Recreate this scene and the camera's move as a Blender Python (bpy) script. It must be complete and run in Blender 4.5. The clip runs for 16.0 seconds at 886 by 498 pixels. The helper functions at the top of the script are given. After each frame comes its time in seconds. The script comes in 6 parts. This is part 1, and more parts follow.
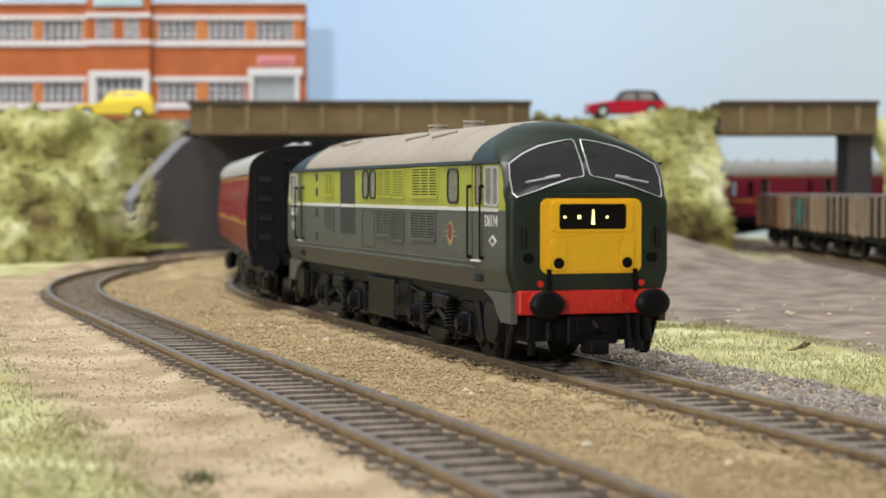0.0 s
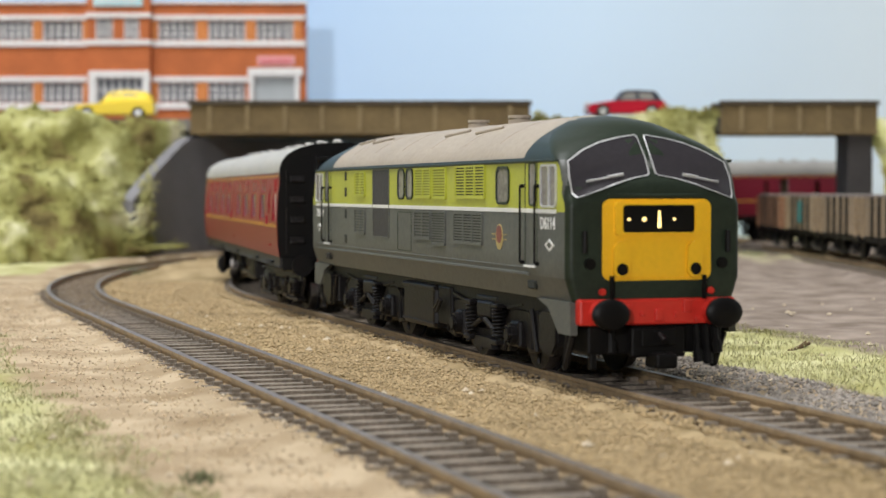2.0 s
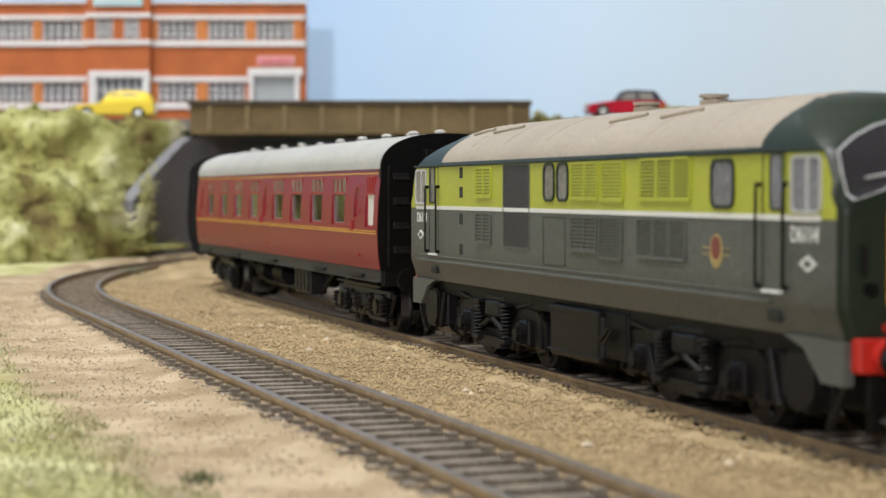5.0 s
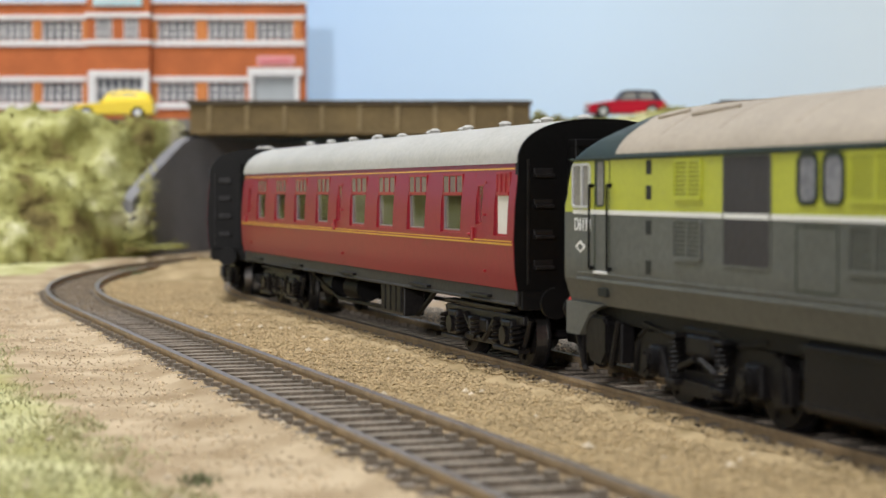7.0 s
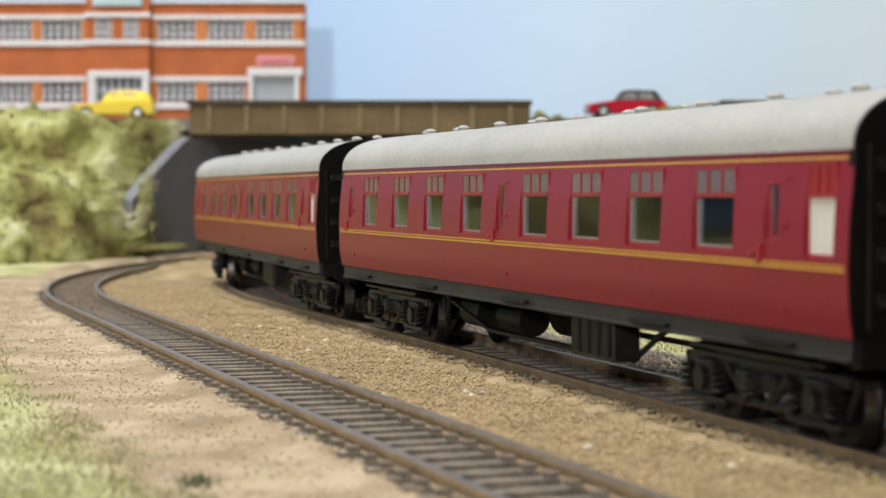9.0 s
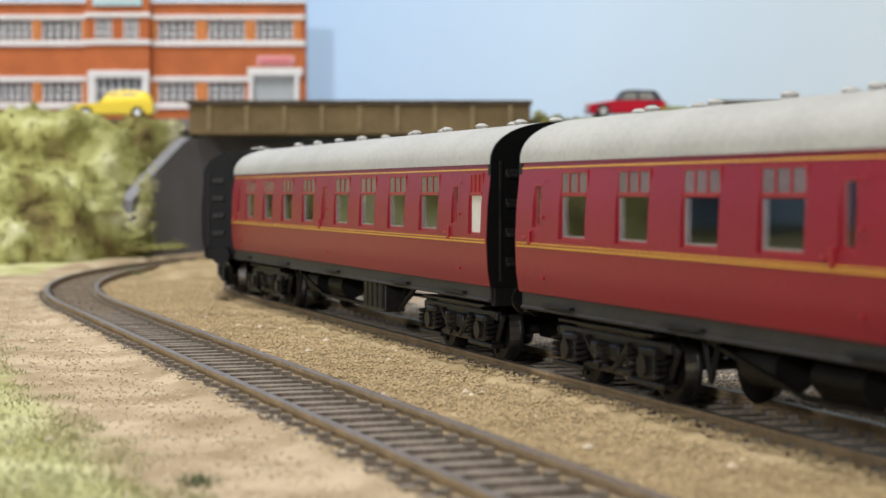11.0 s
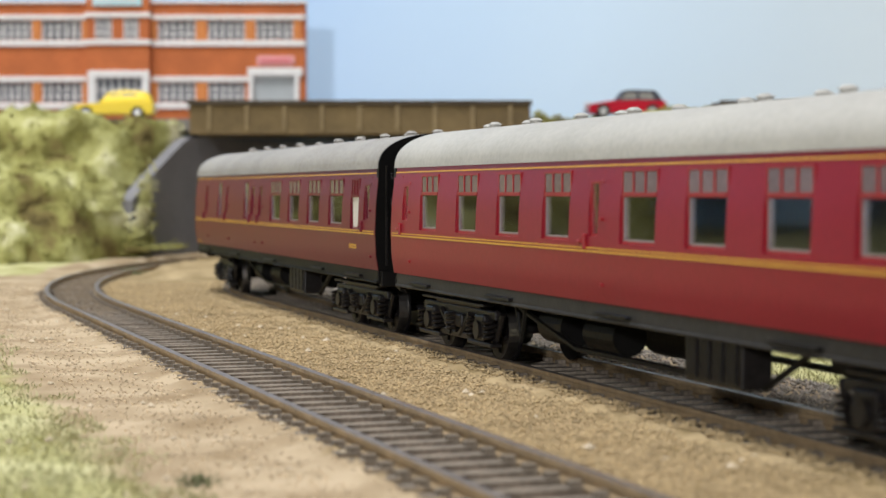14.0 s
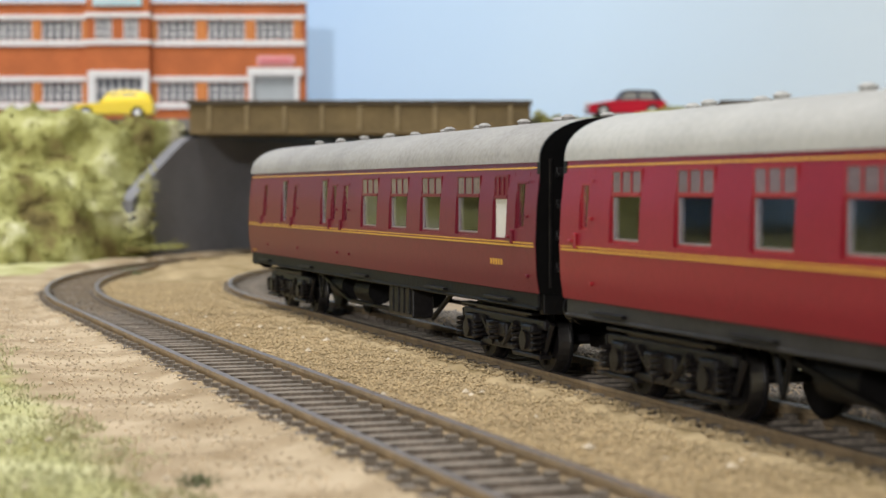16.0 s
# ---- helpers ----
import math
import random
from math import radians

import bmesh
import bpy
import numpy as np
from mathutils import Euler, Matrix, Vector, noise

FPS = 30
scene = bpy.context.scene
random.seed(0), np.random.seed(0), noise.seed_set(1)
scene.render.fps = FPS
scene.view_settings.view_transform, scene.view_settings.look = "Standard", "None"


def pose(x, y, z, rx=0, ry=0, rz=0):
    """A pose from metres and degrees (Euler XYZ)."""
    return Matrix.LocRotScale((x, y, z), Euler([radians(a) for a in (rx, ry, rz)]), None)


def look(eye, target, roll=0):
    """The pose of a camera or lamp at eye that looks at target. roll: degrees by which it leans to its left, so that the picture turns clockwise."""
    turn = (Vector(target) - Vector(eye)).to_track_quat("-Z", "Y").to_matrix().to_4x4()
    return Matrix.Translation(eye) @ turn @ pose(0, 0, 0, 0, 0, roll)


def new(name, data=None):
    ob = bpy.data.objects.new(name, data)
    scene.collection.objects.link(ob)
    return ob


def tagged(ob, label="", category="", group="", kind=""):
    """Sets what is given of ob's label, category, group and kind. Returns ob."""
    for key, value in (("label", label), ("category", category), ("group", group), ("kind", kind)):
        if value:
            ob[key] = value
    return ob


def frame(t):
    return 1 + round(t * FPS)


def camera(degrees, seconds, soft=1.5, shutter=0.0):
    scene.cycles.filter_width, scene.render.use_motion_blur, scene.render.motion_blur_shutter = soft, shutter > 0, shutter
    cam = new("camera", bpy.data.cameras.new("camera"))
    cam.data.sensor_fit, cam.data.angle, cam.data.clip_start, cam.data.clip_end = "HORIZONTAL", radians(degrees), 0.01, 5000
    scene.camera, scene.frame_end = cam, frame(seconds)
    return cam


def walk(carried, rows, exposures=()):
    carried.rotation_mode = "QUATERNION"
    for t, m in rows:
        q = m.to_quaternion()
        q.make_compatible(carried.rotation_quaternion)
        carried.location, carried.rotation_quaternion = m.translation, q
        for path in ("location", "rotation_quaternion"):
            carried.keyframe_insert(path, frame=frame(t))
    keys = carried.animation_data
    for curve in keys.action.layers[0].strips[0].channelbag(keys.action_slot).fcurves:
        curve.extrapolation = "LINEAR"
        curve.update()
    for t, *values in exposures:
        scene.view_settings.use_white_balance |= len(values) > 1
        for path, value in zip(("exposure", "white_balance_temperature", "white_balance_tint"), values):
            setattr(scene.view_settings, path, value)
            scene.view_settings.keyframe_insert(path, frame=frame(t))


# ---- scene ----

# A table-top model railway at about 1:76. World in metres, rail tops at z = 0.
CLIP = 16.0
cam = camera(27.70, CLIP, soft=1.5)
cam.data.dof.use_dof = True
cam.data.dof.focus_distance = 0.40
cam.data.dof.aperture_fstop = 34.0
EYE_Z, TILT = 0.0358, 88.16
walk(cam, [
    (0.0, pose(0, 0, EYE_Z, TILT)),
    (4.2, pose(0, 0, EYE_Z, TILT)),
    (6.5, pose(0, 0.0012, EYE_Z, TILT)),
    (9.2, pose(0, 0.0026, EYE_Z, TILT)),
    (16.0, pose(0, 0.0026, EYE_Z, TILT)),
])

# ---- light: lamps of the railway room, above and in front of the layout ----
world = bpy.data.worlds.new("world")
scene.world = world
world.use_nodes = True
world.node_tree.nodes["Background"].inputs[0].default_value = (0.9, 0.95, 1.0, 1)
world.node_tree.nodes["Background"].inputs[1].default_value = 0.25
scene.view_settings.exposure = 0.0


def room_lamp(name, eye, target, size, power, colour):
    data = bpy.data.lights.new(name, "AREA")
    data.shape, data.size, data.size_y = "RECTANGLE", size[0], size[1]
    data.energy, data.color = power, colour
    lamp = new(name, data)
    lamp.matrix_world = look(eye, target)
    return lamp


room_lamp("room_lamp_key", (-0.56, -2.05, 0.54), (0.0, 1.0, 0.08), (0.16, 0.16), 29, (0.98, 0.97, 1.0))
room_lamp("room_lamp_over", (-0.42, 0.42, 1.55), (-0.1, 0.6, 0.0), (1.0, 0.6), 37, (0.97, 0.98, 1.0))

# ---- materials ----


def mat(name, base, rough=0.6, metal=0.0, vary=0.15, scale=60.0, grain=900.0, bump=0.15, spots=None, spec=0.5, island=False):
    """Paint, stone, earth or metal: two scales of variation and a fine relief."""
    m = bpy.data.materials.new(name)
    m.use_nodes = True
    nt = m.node_tree
    b = nt.nodes["Principled BSDF"]
    b.inputs["Roughness"].default_value, b.inputs["Metallic"].default_value = rough, metal
    b.inputs["Specular IOR Level"].default_value = spec
    co = nt.nodes.new("ShaderNodeTexCoord")
    n1, n2 = nt.nodes.new("ShaderNodeTexNoise"), nt.nodes.new("ShaderNodeTexNoise")
    n1.inputs["Scale"].default_value, n1.inputs["Detail"].default_value = scale, 4
    n2.inputs["Scale"].default_value, n2.inputs["Detail"].default_value = grain, 3
    nt.links.new(co.outputs["Object"], n1.inputs["Vector"])
    nt.links.new(co.outputs["Object"], n2.inputs["Vector"])
    add = nt.nodes.new("ShaderNodeMath")
    add.operation = "ADD"
    nt.links.new(n1.outputs["Fac"], add.inputs[0])
    nt.links.new(n2.outputs["Fac"], add.inputs[1])
    ramp = nt.nodes.new("ShaderNodeValToRGB")
    half = nt.nodes.new("ShaderNodeMath")
    half.operation = "MULTIPLY"
    half.inputs[1].default_value = 0.5
    nt.links.new(add.outputs[0], half.inputs[0])
    src = half.outputs[0]
    if island:
        geo = nt.nodes.new("ShaderNodeNewGeometry")
        mixv = nt.nodes.new("ShaderNodeMath")
        mixv.operation = "MULTIPLY_ADD"
        mixv.inputs[1].default_value, mixv.inputs[2].default_value = 0.45, 0.0
        nt.links.new(geo.outputs["Random Per Island"], mixv.inputs[0])
        add2 = nt.nodes.new("ShaderNodeMath")
        add2.operation = "MULTIPLY_ADD"
        add2.inputs[1].default_value = 0.55
        nt.links.new(half.outputs[0], add2.inputs[0])
        nt.links.new(mixv.outputs[0], add2.inputs[2])
        src = add2.outputs[0]
    nt.links.new(src, ramp.inputs[0])
    lo = [max(0, c * (1 - vary)) for c in base]
    hi = [min(1, c * (1 + vary)) for c in base]
    ramp.color_ramp.elements[0].position, ramp.color_ramp.elements[1].position = 0.35, 0.65
    if island:
        ramp.color_ramp.elements[0].position, ramp.color_ramp.elements[1].position = 0.25, 0.75
    ramp.color_ramp.elements[0].color, ramp.color_ramp.elements[1].color = (*lo, 1), (*(spots or hi), 1)
    nt.links.new(ramp.outputs[0], b.inputs["Base Color"])
    if bump:
        bp = nt.nodes.new("ShaderNodeBump")
        bp.inputs["Strength"].default_value, bp.inputs["Distance"].default_value = bump, 0.0004
        nt.links.new(n2.outputs["Fac"], bp.inputs["Height"])
        nt.links.new(bp.outputs[0], b.inputs["Normal"])
    return m


def glow(name, colour, strength):
    m = bpy.data.materials.new(name)
    m.use_nodes = True
    b = m.node_tree.nodes["Principled BSDF"]
    b.inputs["Base Color"].default_value = (*colour, 1)
    b.inputs["Emission Color"].default_value, b.inputs["Emission Strength"].default_value = (*colour, 1), strength
    return m


def glass_mat(name, tint=(0.85, 0.88, 0.88), haze=0.0):
    """A thin clear pane: see-through, with a mirror gloss."""
    m = bpy.data.materials.new(name)
    m.use_nodes = True
    nt = m.node_tree
    nt.nodes.remove(nt.nodes["Principled BSDF"])
    tr, gl, mx = nt.nodes.new("ShaderNodeBsdfTransparent"), nt.nodes.new("ShaderNodeBsdfGlossy"), nt.nodes.new("ShaderNodeMixShader")
    fr = nt.nodes.new("ShaderNodeFresnel")
    fr.inputs[0].default_value = 1.5
    tr.inputs[0].default_value = (*tint, 1)
    gl.inputs["Roughness"].default_value = 0.06
    nt.links.new(fr.outputs[0], mx.inputs[0])
    nt.links.new(tr.outputs[0], mx.inputs[1])
    nt.links.new(gl.outputs[0], mx.inputs[2])
    nt.links.new(mx.outputs[0], nt.nodes["Material Output"].inputs[0])
    return m


M = dict(
    # one loco green, split: side paler for its sheen, cabs darker for shade
    green=mat("loco_green_lit", (0.098, 0.102, 0.093), 0.46, vary=0.2, scale=40, bump=0.05, spec=0.3),
    greenshade=mat("loco_green_shaded", (0.020, 0.029, 0.019), 0.42, vary=0.2, scale=40, bump=0.05, spec=0.22),
    lime=mat("loco_lime_green", (0.41, 0.435, 0.042), 0.45, vary=0.08, scale=40, bump=0.05),
    roofgrey=mat("loco_roof_beige", (0.34, 0.29, 0.23), 0.7, vary=0.12, scale=50, bump=0.1),
    white=mat("white_paint", (0.72, 0.72, 0.70), 0.5, vary=0.06, bump=0.05),
    yellow=mat("yellow_paint", (0.85, 0.48, 0.012), 0.42, vary=0.05, bump=0.05),
    red=mat("red_paint", (0.55, 0.025, 0.015), 0.42, vary=0.08, bump=0.05),
    black=mat("black_plastic", (0.0045, 0.0042, 0.0042), 0.45, vary=0.3, bump=0.1, spec=0.15),
    frame=mat("underframe_black", (0.005, 0.0046, 0.0045), 0.5, vary=0.35, scale=120, bump=0.2, spec=0.15),
    bogie=mat("bogie_dark_grey", (0.0085, 0.0076, 0.0078), 0.45, vary=0.35, scale=120, bump=0.2, spec=0.18),
    bogiegrey=mat("mottled_bogie_grey", (0.012, 0.0105, 0.0105), 0.40, vary=0.5, scale=150, bump=0.25, spec=0.25),
    solebar=mat("mottled_solebar_grey", (0.028, 0.026, 0.025), 0.5, vary=0.35, scale=90, bump=0.15, spec=0.3),
    ribstone=mat("pale_bridge_rib", (0.23, 0.17, 0.085), 0.85, vary=0.25, scale=60, bump=0.3),
    panel=mat("dark_grille_panel", (0.030, 0.026, 0.030), 0.55, vary=0.15, bump=0.2),
    steel=mat("wheel_steel", (0.32, 0.30, 0.28), 0.35, 1.0, vary=0.2),
    chrome=mat("bright_metal", (0.55, 0.55, 0.55), 0.4, 0.3, vary=0.1),
    maroon=mat("maroon_paint", (0.245, 0.0115, 0.024), 0.34, vary=0.1, scale=25, bump=0.04, spec=0.25),
    darkmaroon=mat("dark_maroon_paint", (0.150, 0.012, 0.024), 0.36, vary=0.1, scale=25, bump=0.04, spec=0.22),
    redtrim=mat("bright_red_moulding", (0.30, 0.012, 0.018), 0.4, vary=0.1, bump=0.04),
    gold=mat("lining_yellow", (0.66, 0.36, 0.05), 0.5, vary=0.1, bump=0.05),
    coachroof=mat("coach_roof_grey", (0.40, 0.39, 0.36), 0.65, vary=0.12, scale=45, bump=0.1),
    seat=mat("seat_blue", (0.03, 0.045, 0.10), 0.8, vary=0.3),
    inside=mat("interior_brown", (0.16, 0.10, 0.06), 0.7, vary=0.2),
    blind=mat("frosted_white_window", (0.70, 0.68, 0.62), 0.5, vary=0.05, bump=0.05),
    coachroof2=mat("darker_coach_roof_grey", (0.30, 0.285, 0.262), 0.7, vary=0.2, scale=45, bump=0.1),
    ventglass=mat("pale_ventilator_glazing", (0.18, 0.13, 0.14), 0.2, vary=0.25, scale=80, bump=0.0),
    rim=mat("pale_glazing_edge", (0.24, 0.20, 0.20), 0.4, vary=0.1, bump=0.0),
    glass=glass_mat("clear_glazing", (0.74, 0.75, 0.76)),
    lampglow=glow("headcode_lamp", (1.0, 0.72, 0.28), 2.2),
    rail=mat("rusty_rail_side", (0.31, 0.225, 0.125), 0.75, vary=0.3, scale=150, bump=0.4),
    railtop=mat("worn_rail_head", (0.17, 0.145, 0.125), 0.45, 0.25, vary=0.25, scale=120, bump=0.1),
    sleeper=mat("sleeper_grey_brown", (0.20, 0.165, 0.125), 0.85, vary=0.4, scale=200, grain=1500, bump=0.4),
    stones=mat("ballast_tan", (0.37, 0.275, 0.145), 0.9, vary=0.35, scale=30, bump=0.2, island=True),
    greystones=mat("ballast_grey", (0.27, 0.24, 0.205), 0.9, vary=0.5, scale=30, bump=0.2, island=True),
    stonelight=mat("pale_stone", (0.55, 0.46, 0.33), 0.9, vary=0.2, bump=0.3),
    flock=mat("grass_flock", (0.34, 0.34, 0.13), 0.95, vary=0.4, scale=14, grain=200, bump=0.3, spots=(0.62, 0.59, 0.34), island=True),
    tuft=mat("dark_grass_tuft", (0.20, 0.22, 0.12), 0.95, vary=0.4, island=True),
    concrete=mat("grey_concrete", (0.20, 0.195, 0.205), 0.9, vary=0.25, scale=18, bump=0.3),
    girder=mat("bridge_brown_stone", (0.150, 0.105, 0.045), 0.85, vary=0.3, scale=45, bump=0.4),
    coping=mat("bridge_coping_dark", (0.060, 0.045, 0.028), 0.85, vary=0.3, scale=45, bump=0.4),
    # concrete under the bridges, darkened: its shade is put into the colour
    shadeconcrete=mat("shaded_concrete", (0.05, 0.045, 0.042), 0.9, vary=0.3, scale=30, bump=0.3),
    brick=mat("orange_red_brick", (0.47, 0.13, 0.038), 0.85, vary=0.18, scale=60, grain=500, bump=0.2),
    lightbrick=mat("orange_brick_pier", (0.58, 0.21, 0.06), 0.85, vary=0.12, scale=60, grain=500, bump=0.2),
    stone=mat("white_stone_trim", (0.74, 0.72, 0.70), 0.8, vary=0.06),
    pane=mat("dark_window_pane", (0.07, 0.08, 0.10), 0.5, vary=0.3, scale=30, bump=0.0),
    shutter=mat("grey_roller_shutter", (0.42, 0.45, 0.46), 0.6, vary=0.06),
    pink=mat("pink_sign", (0.72, 0.35, 0.36), 0.6, vary=0.05),
    signred=mat("sign_red_bar", (0.60, 0.08, 0.09), 0.6, vary=0.05),
    aqua=mat("pale_aqua_sign", (0.45, 0.68, 0.72), 0.6, vary=0.06),
    caryellow=mat("yellow_car_paint", (0.82, 0.60, 0.008), 0.45, vary=0.04, bump=0.02),
    carred=mat("crimson_car_paint", (0.46, 0.012, 0.03), 0.22, vary=0.05, bump=0.02),
    carhood=mat("dark_car_roof", (0.03, 0.035, 0.05), 0.35, vary=0.1),
    tyre=mat("black_tyre", (0.02, 0.02, 0.02), 0.8, vary=0.2),
    wood=mat("weathered_wagon_planks", (0.27, 0.20, 0.12), 0.85, vary=0.35, scale=60, bump=0.4),
    wagonred=mat("rusty_wagon_planks", (0.25, 0.125, 0.065), 0.85, vary=0.3, scale=60, bump=0.4),
    coalgrey=mat("wagon_load_grey", (0.27, 0.23, 0.20), 0.95, vary=0.35, scale=60, bump=0.6),
    tarmac=mat("street_grey", (0.20, 0.19, 0.18), 0.9, vary=0.2, scale=30, bump=0.3),
    wallpaint=mat("room_wall_cream", (0.36, 0.34, 0.32), 0.9, vary=0.04, scale=4, grain=80, bump=0.05),
)


def backdrop_mat():
    """Painted sky board: blue paling to cream at one end."""
    m = bpy.data.materials.new("painted_sky_board")
    m.use_nodes = True
    nt = m.node_tree
    b = nt.nodes["Principled BSDF"]
    b.inputs["Roughness"].default_value = 0.9
    co, sep = nt.nodes.new("ShaderNodeTexCoord"), nt.nodes.new("ShaderNodeSeparateXYZ")
    nt.links.new(co.outputs["Object"], sep.inputs[0])
    nz = nt.nodes.new("ShaderNodeTexNoise")
    nz.inputs["Scale"].default_value = 4.0
    nt.links.new(co.outputs["Object"], nz.inputs["Vector"])
    ma = nt.nodes.new("ShaderNodeMath")
    ma.operation = "MULTIPLY_ADD"
    ma.inputs[1].default_value = 0.18
    nt.links.new(nz.outputs["Fac"], ma.inputs[0])
    nt.links.new(sep.outputs["X"], ma.inputs[2])
    mr = nt.nodes.new("ShaderNodeMapRange")
    mr.inputs["From Min"].default_value, mr.inputs["From Max"].default_value = -0.15, 0.62
    nt.links.new(ma.outputs[0], mr.inputs["Value"])
    ramp = nt.nodes.new("ShaderNodeValToRGB")
    e = ramp.color_ramp.elements
    e[0].position, e[0].color = 0.0, (0.43, 0.64, 0.93, 1)
    e[1].position, e[1].color = 1.0, (0.60, 0.64, 0.63, 1)
    k = e.new(0.45)
    k.color = (0.60, 0.75, 0.90, 1)
    nt.links.new(mr.outputs[0], ramp.inputs[0])
    nt.links.new(ramp.outputs[0], b.inputs["Base Color"])
    return m


def ground_mat():
    """Sandy earth, tan ballast, grey-brown path and grass flock, by the surface attributes of the sheet."""
    m = bpy.data.materials.new("scenic_ground")
    m.use_nodes = True
    nt = m.node_tree
    b = nt.nodes["Principled BSDF"]
    b.inputs["Roughness"].default_value, b.inputs["Specular IOR Level"].default_value = 0.95, 0.2
    co = nt.nodes.new("ShaderNodeTexCoord")

    def noise_ramp(scale, c0, c1, p0=0.35, p1=0.65, detail=5):
        n, r = nt.nodes.new("ShaderNodeTexNoise"), nt.nodes.new("ShaderNodeValToRGB")
        n.inputs["Scale"].default_value, n.inputs["Detail"].default_value = scale, detail
        nt.links.new(co.outputs["Object"], n.inputs["Vector"])
        r.color_ramp.elements[0].position, r.color_ramp.elements[1].position = p0, p1
        r.color_ramp.elements[0].color, r.color_ramp.elements[1].color = (*c0, 1), (*c1, 1)
        nt.links.new(n.outputs["Fac"], r.inputs[0])
        return n, r

    _, sand = noise_ramp(55, (0.31, 0.225, 0.13), (0.53, 0.42, 0.28), detail=10)
    _, tan = noise_ramp(80, (0.23, 0.165, 0.075), (0.47, 0.355, 0.20), detail=10)
    _, path = noise_ramp(70, (0.17, 0.130, 0.10), (0.34, 0.275, 0.225), detail=10)
    _, grass = noise_ramp(45, (0.33, 0.31, 0.11), (0.62, 0.60, 0.33), detail=9)
    edge, _ = noise_ramp(70, (0, 0, 0), (1, 1, 1))
    last = sand.outputs[0]
    for attr, ramp in (("tan", tan), ("path", path), ("grass", grass)):
        a = nt.nodes.new("ShaderNodeAttribute")
        a.attribute_name = attr
        ad = nt.nodes.new("ShaderNodeMath")
        ad.operation = "MULTIPLY_ADD"
        ad.inputs[1].default_value, ad.inputs[2].default_value = 0.7, -0.35
        nt.links.new(edge.outputs["Fac"], ad.inputs[0])
        su = nt.nodes.new("ShaderNodeMath")
        su.operation = "ADD"
        nt.links.new(a.outputs["Fac"], su.inputs[0])
        nt.links.new(ad.outputs[0], su.inputs[1])
        mr = nt.nodes.new("ShaderNodeMapRange")
        mr.inputs["From Min"].default_value, mr.inputs["From Max"].default_value = 0.35, 0.65
        nt.links.new(su.outputs[0], mr.inputs["Value"])
        mx = nt.nodes.new("ShaderNodeMix")
        mx.data_type = "RGBA"
        nt.links.new(mr.outputs[0], mx.inputs[0])
        nt.links.new(last, mx.inputs[6])
        nt.links.new(ramp.outputs[0], mx.inputs[7])
        last = mx.outputs[2]
    nt.links.new(last, b.inputs["Base Color"])
    n, _ = noise_ramp(900, (0, 0, 0), (1, 1, 1), detail=6)
    bp = nt.nodes.new("ShaderNodeBump")
    bp.inputs["Strength"].default_value, bp.inputs["Distance"].default_value = 0.45, 0.0005
    nt.links.new(n.outputs["Fac"], bp.inputs["Height"])
    nt.links.new(bp.outputs[0], b.inputs["Normal"])
    return m


# ---- mesh helpers ----


def mesh_of(bm, name, material):
    me = bpy.data.meshes.new(name)
    bmesh.ops.recalc_face_normals(bm, faces=bm.faces)
    bm.to_mesh(me)
    bm.free()
    me.materials.append(material)
    return me


def part(name, bm, material, parent=None, label="", smooth=False):
    me = mesh_of(bm, name, material)
    if smooth:
        for pl in me.polygons:
            pl.use_smooth = True
        me.set_sharp_from_angle(angle=radians(40))
    ob = new(name, me)
    if parent:
        ob.parent = parent
    if label:
        tagged(ob, label)
    return ob


def thing(name, label, category, m=None, group="", kind=""):
    ob = new(name)
    ob.empty_display_size = 0.01
    if m:
        ob.matrix_world = m
    return tagged(ob, label, category, group, kind)


def box(bm, x0, x1, y0, y1, z0, z1, bevel=0.0):
    vs = bmesh.ops.create_cube(bm, size=1.0, matrix=Matrix.Translation(((x0 + x1) / 2, (y0 + y1) / 2, (z0 + z1) / 2)) @ Matrix.Diagonal((abs(x1 - x0), abs(y1 - y0), abs(z1 - z0), 1)))["verts"]
    if bevel:
        es = list({e for v in vs for e in v.link_edges})
        bmesh.ops.bevel(bm, geom=es, offset=bevel, segments=2, profile=0.5, affect="EDGES")
    return vs


def rod(bm, a, b, r, seg=10, r2=None):
    a, b = Vector(a), Vector(b)
    d = b - a
    m = Matrix.Translation((a + b) / 2) @ d.to_track_quat("Z", "Y").to_matrix().to_4x4()
    bmesh.ops.create_cone(bm, cap_ends=True, segments=seg, radius1=r, radius2=r if r2 is None else r2, depth=d.length, matrix=m)


def loft(bm, rings, close=True, caps=(True, True)):
    """Skin a row of equal rings of points."""
    vs = [[bm.verts.new(p) for p in ring] for ring in rings]
    n = len(vs[0])
    for a, b in zip(vs, vs[1:]):
        for i in range(n if close else n - 1):
            j = (i + 1) % n
            bm.faces.new((a[i], a[j], b[j], b[i]))
    if close and caps[0]:
        bm.faces.new(vs[0])
    if close and caps[1]:
        bm.faces.new(list(reversed(vs[-1])))
    return vs


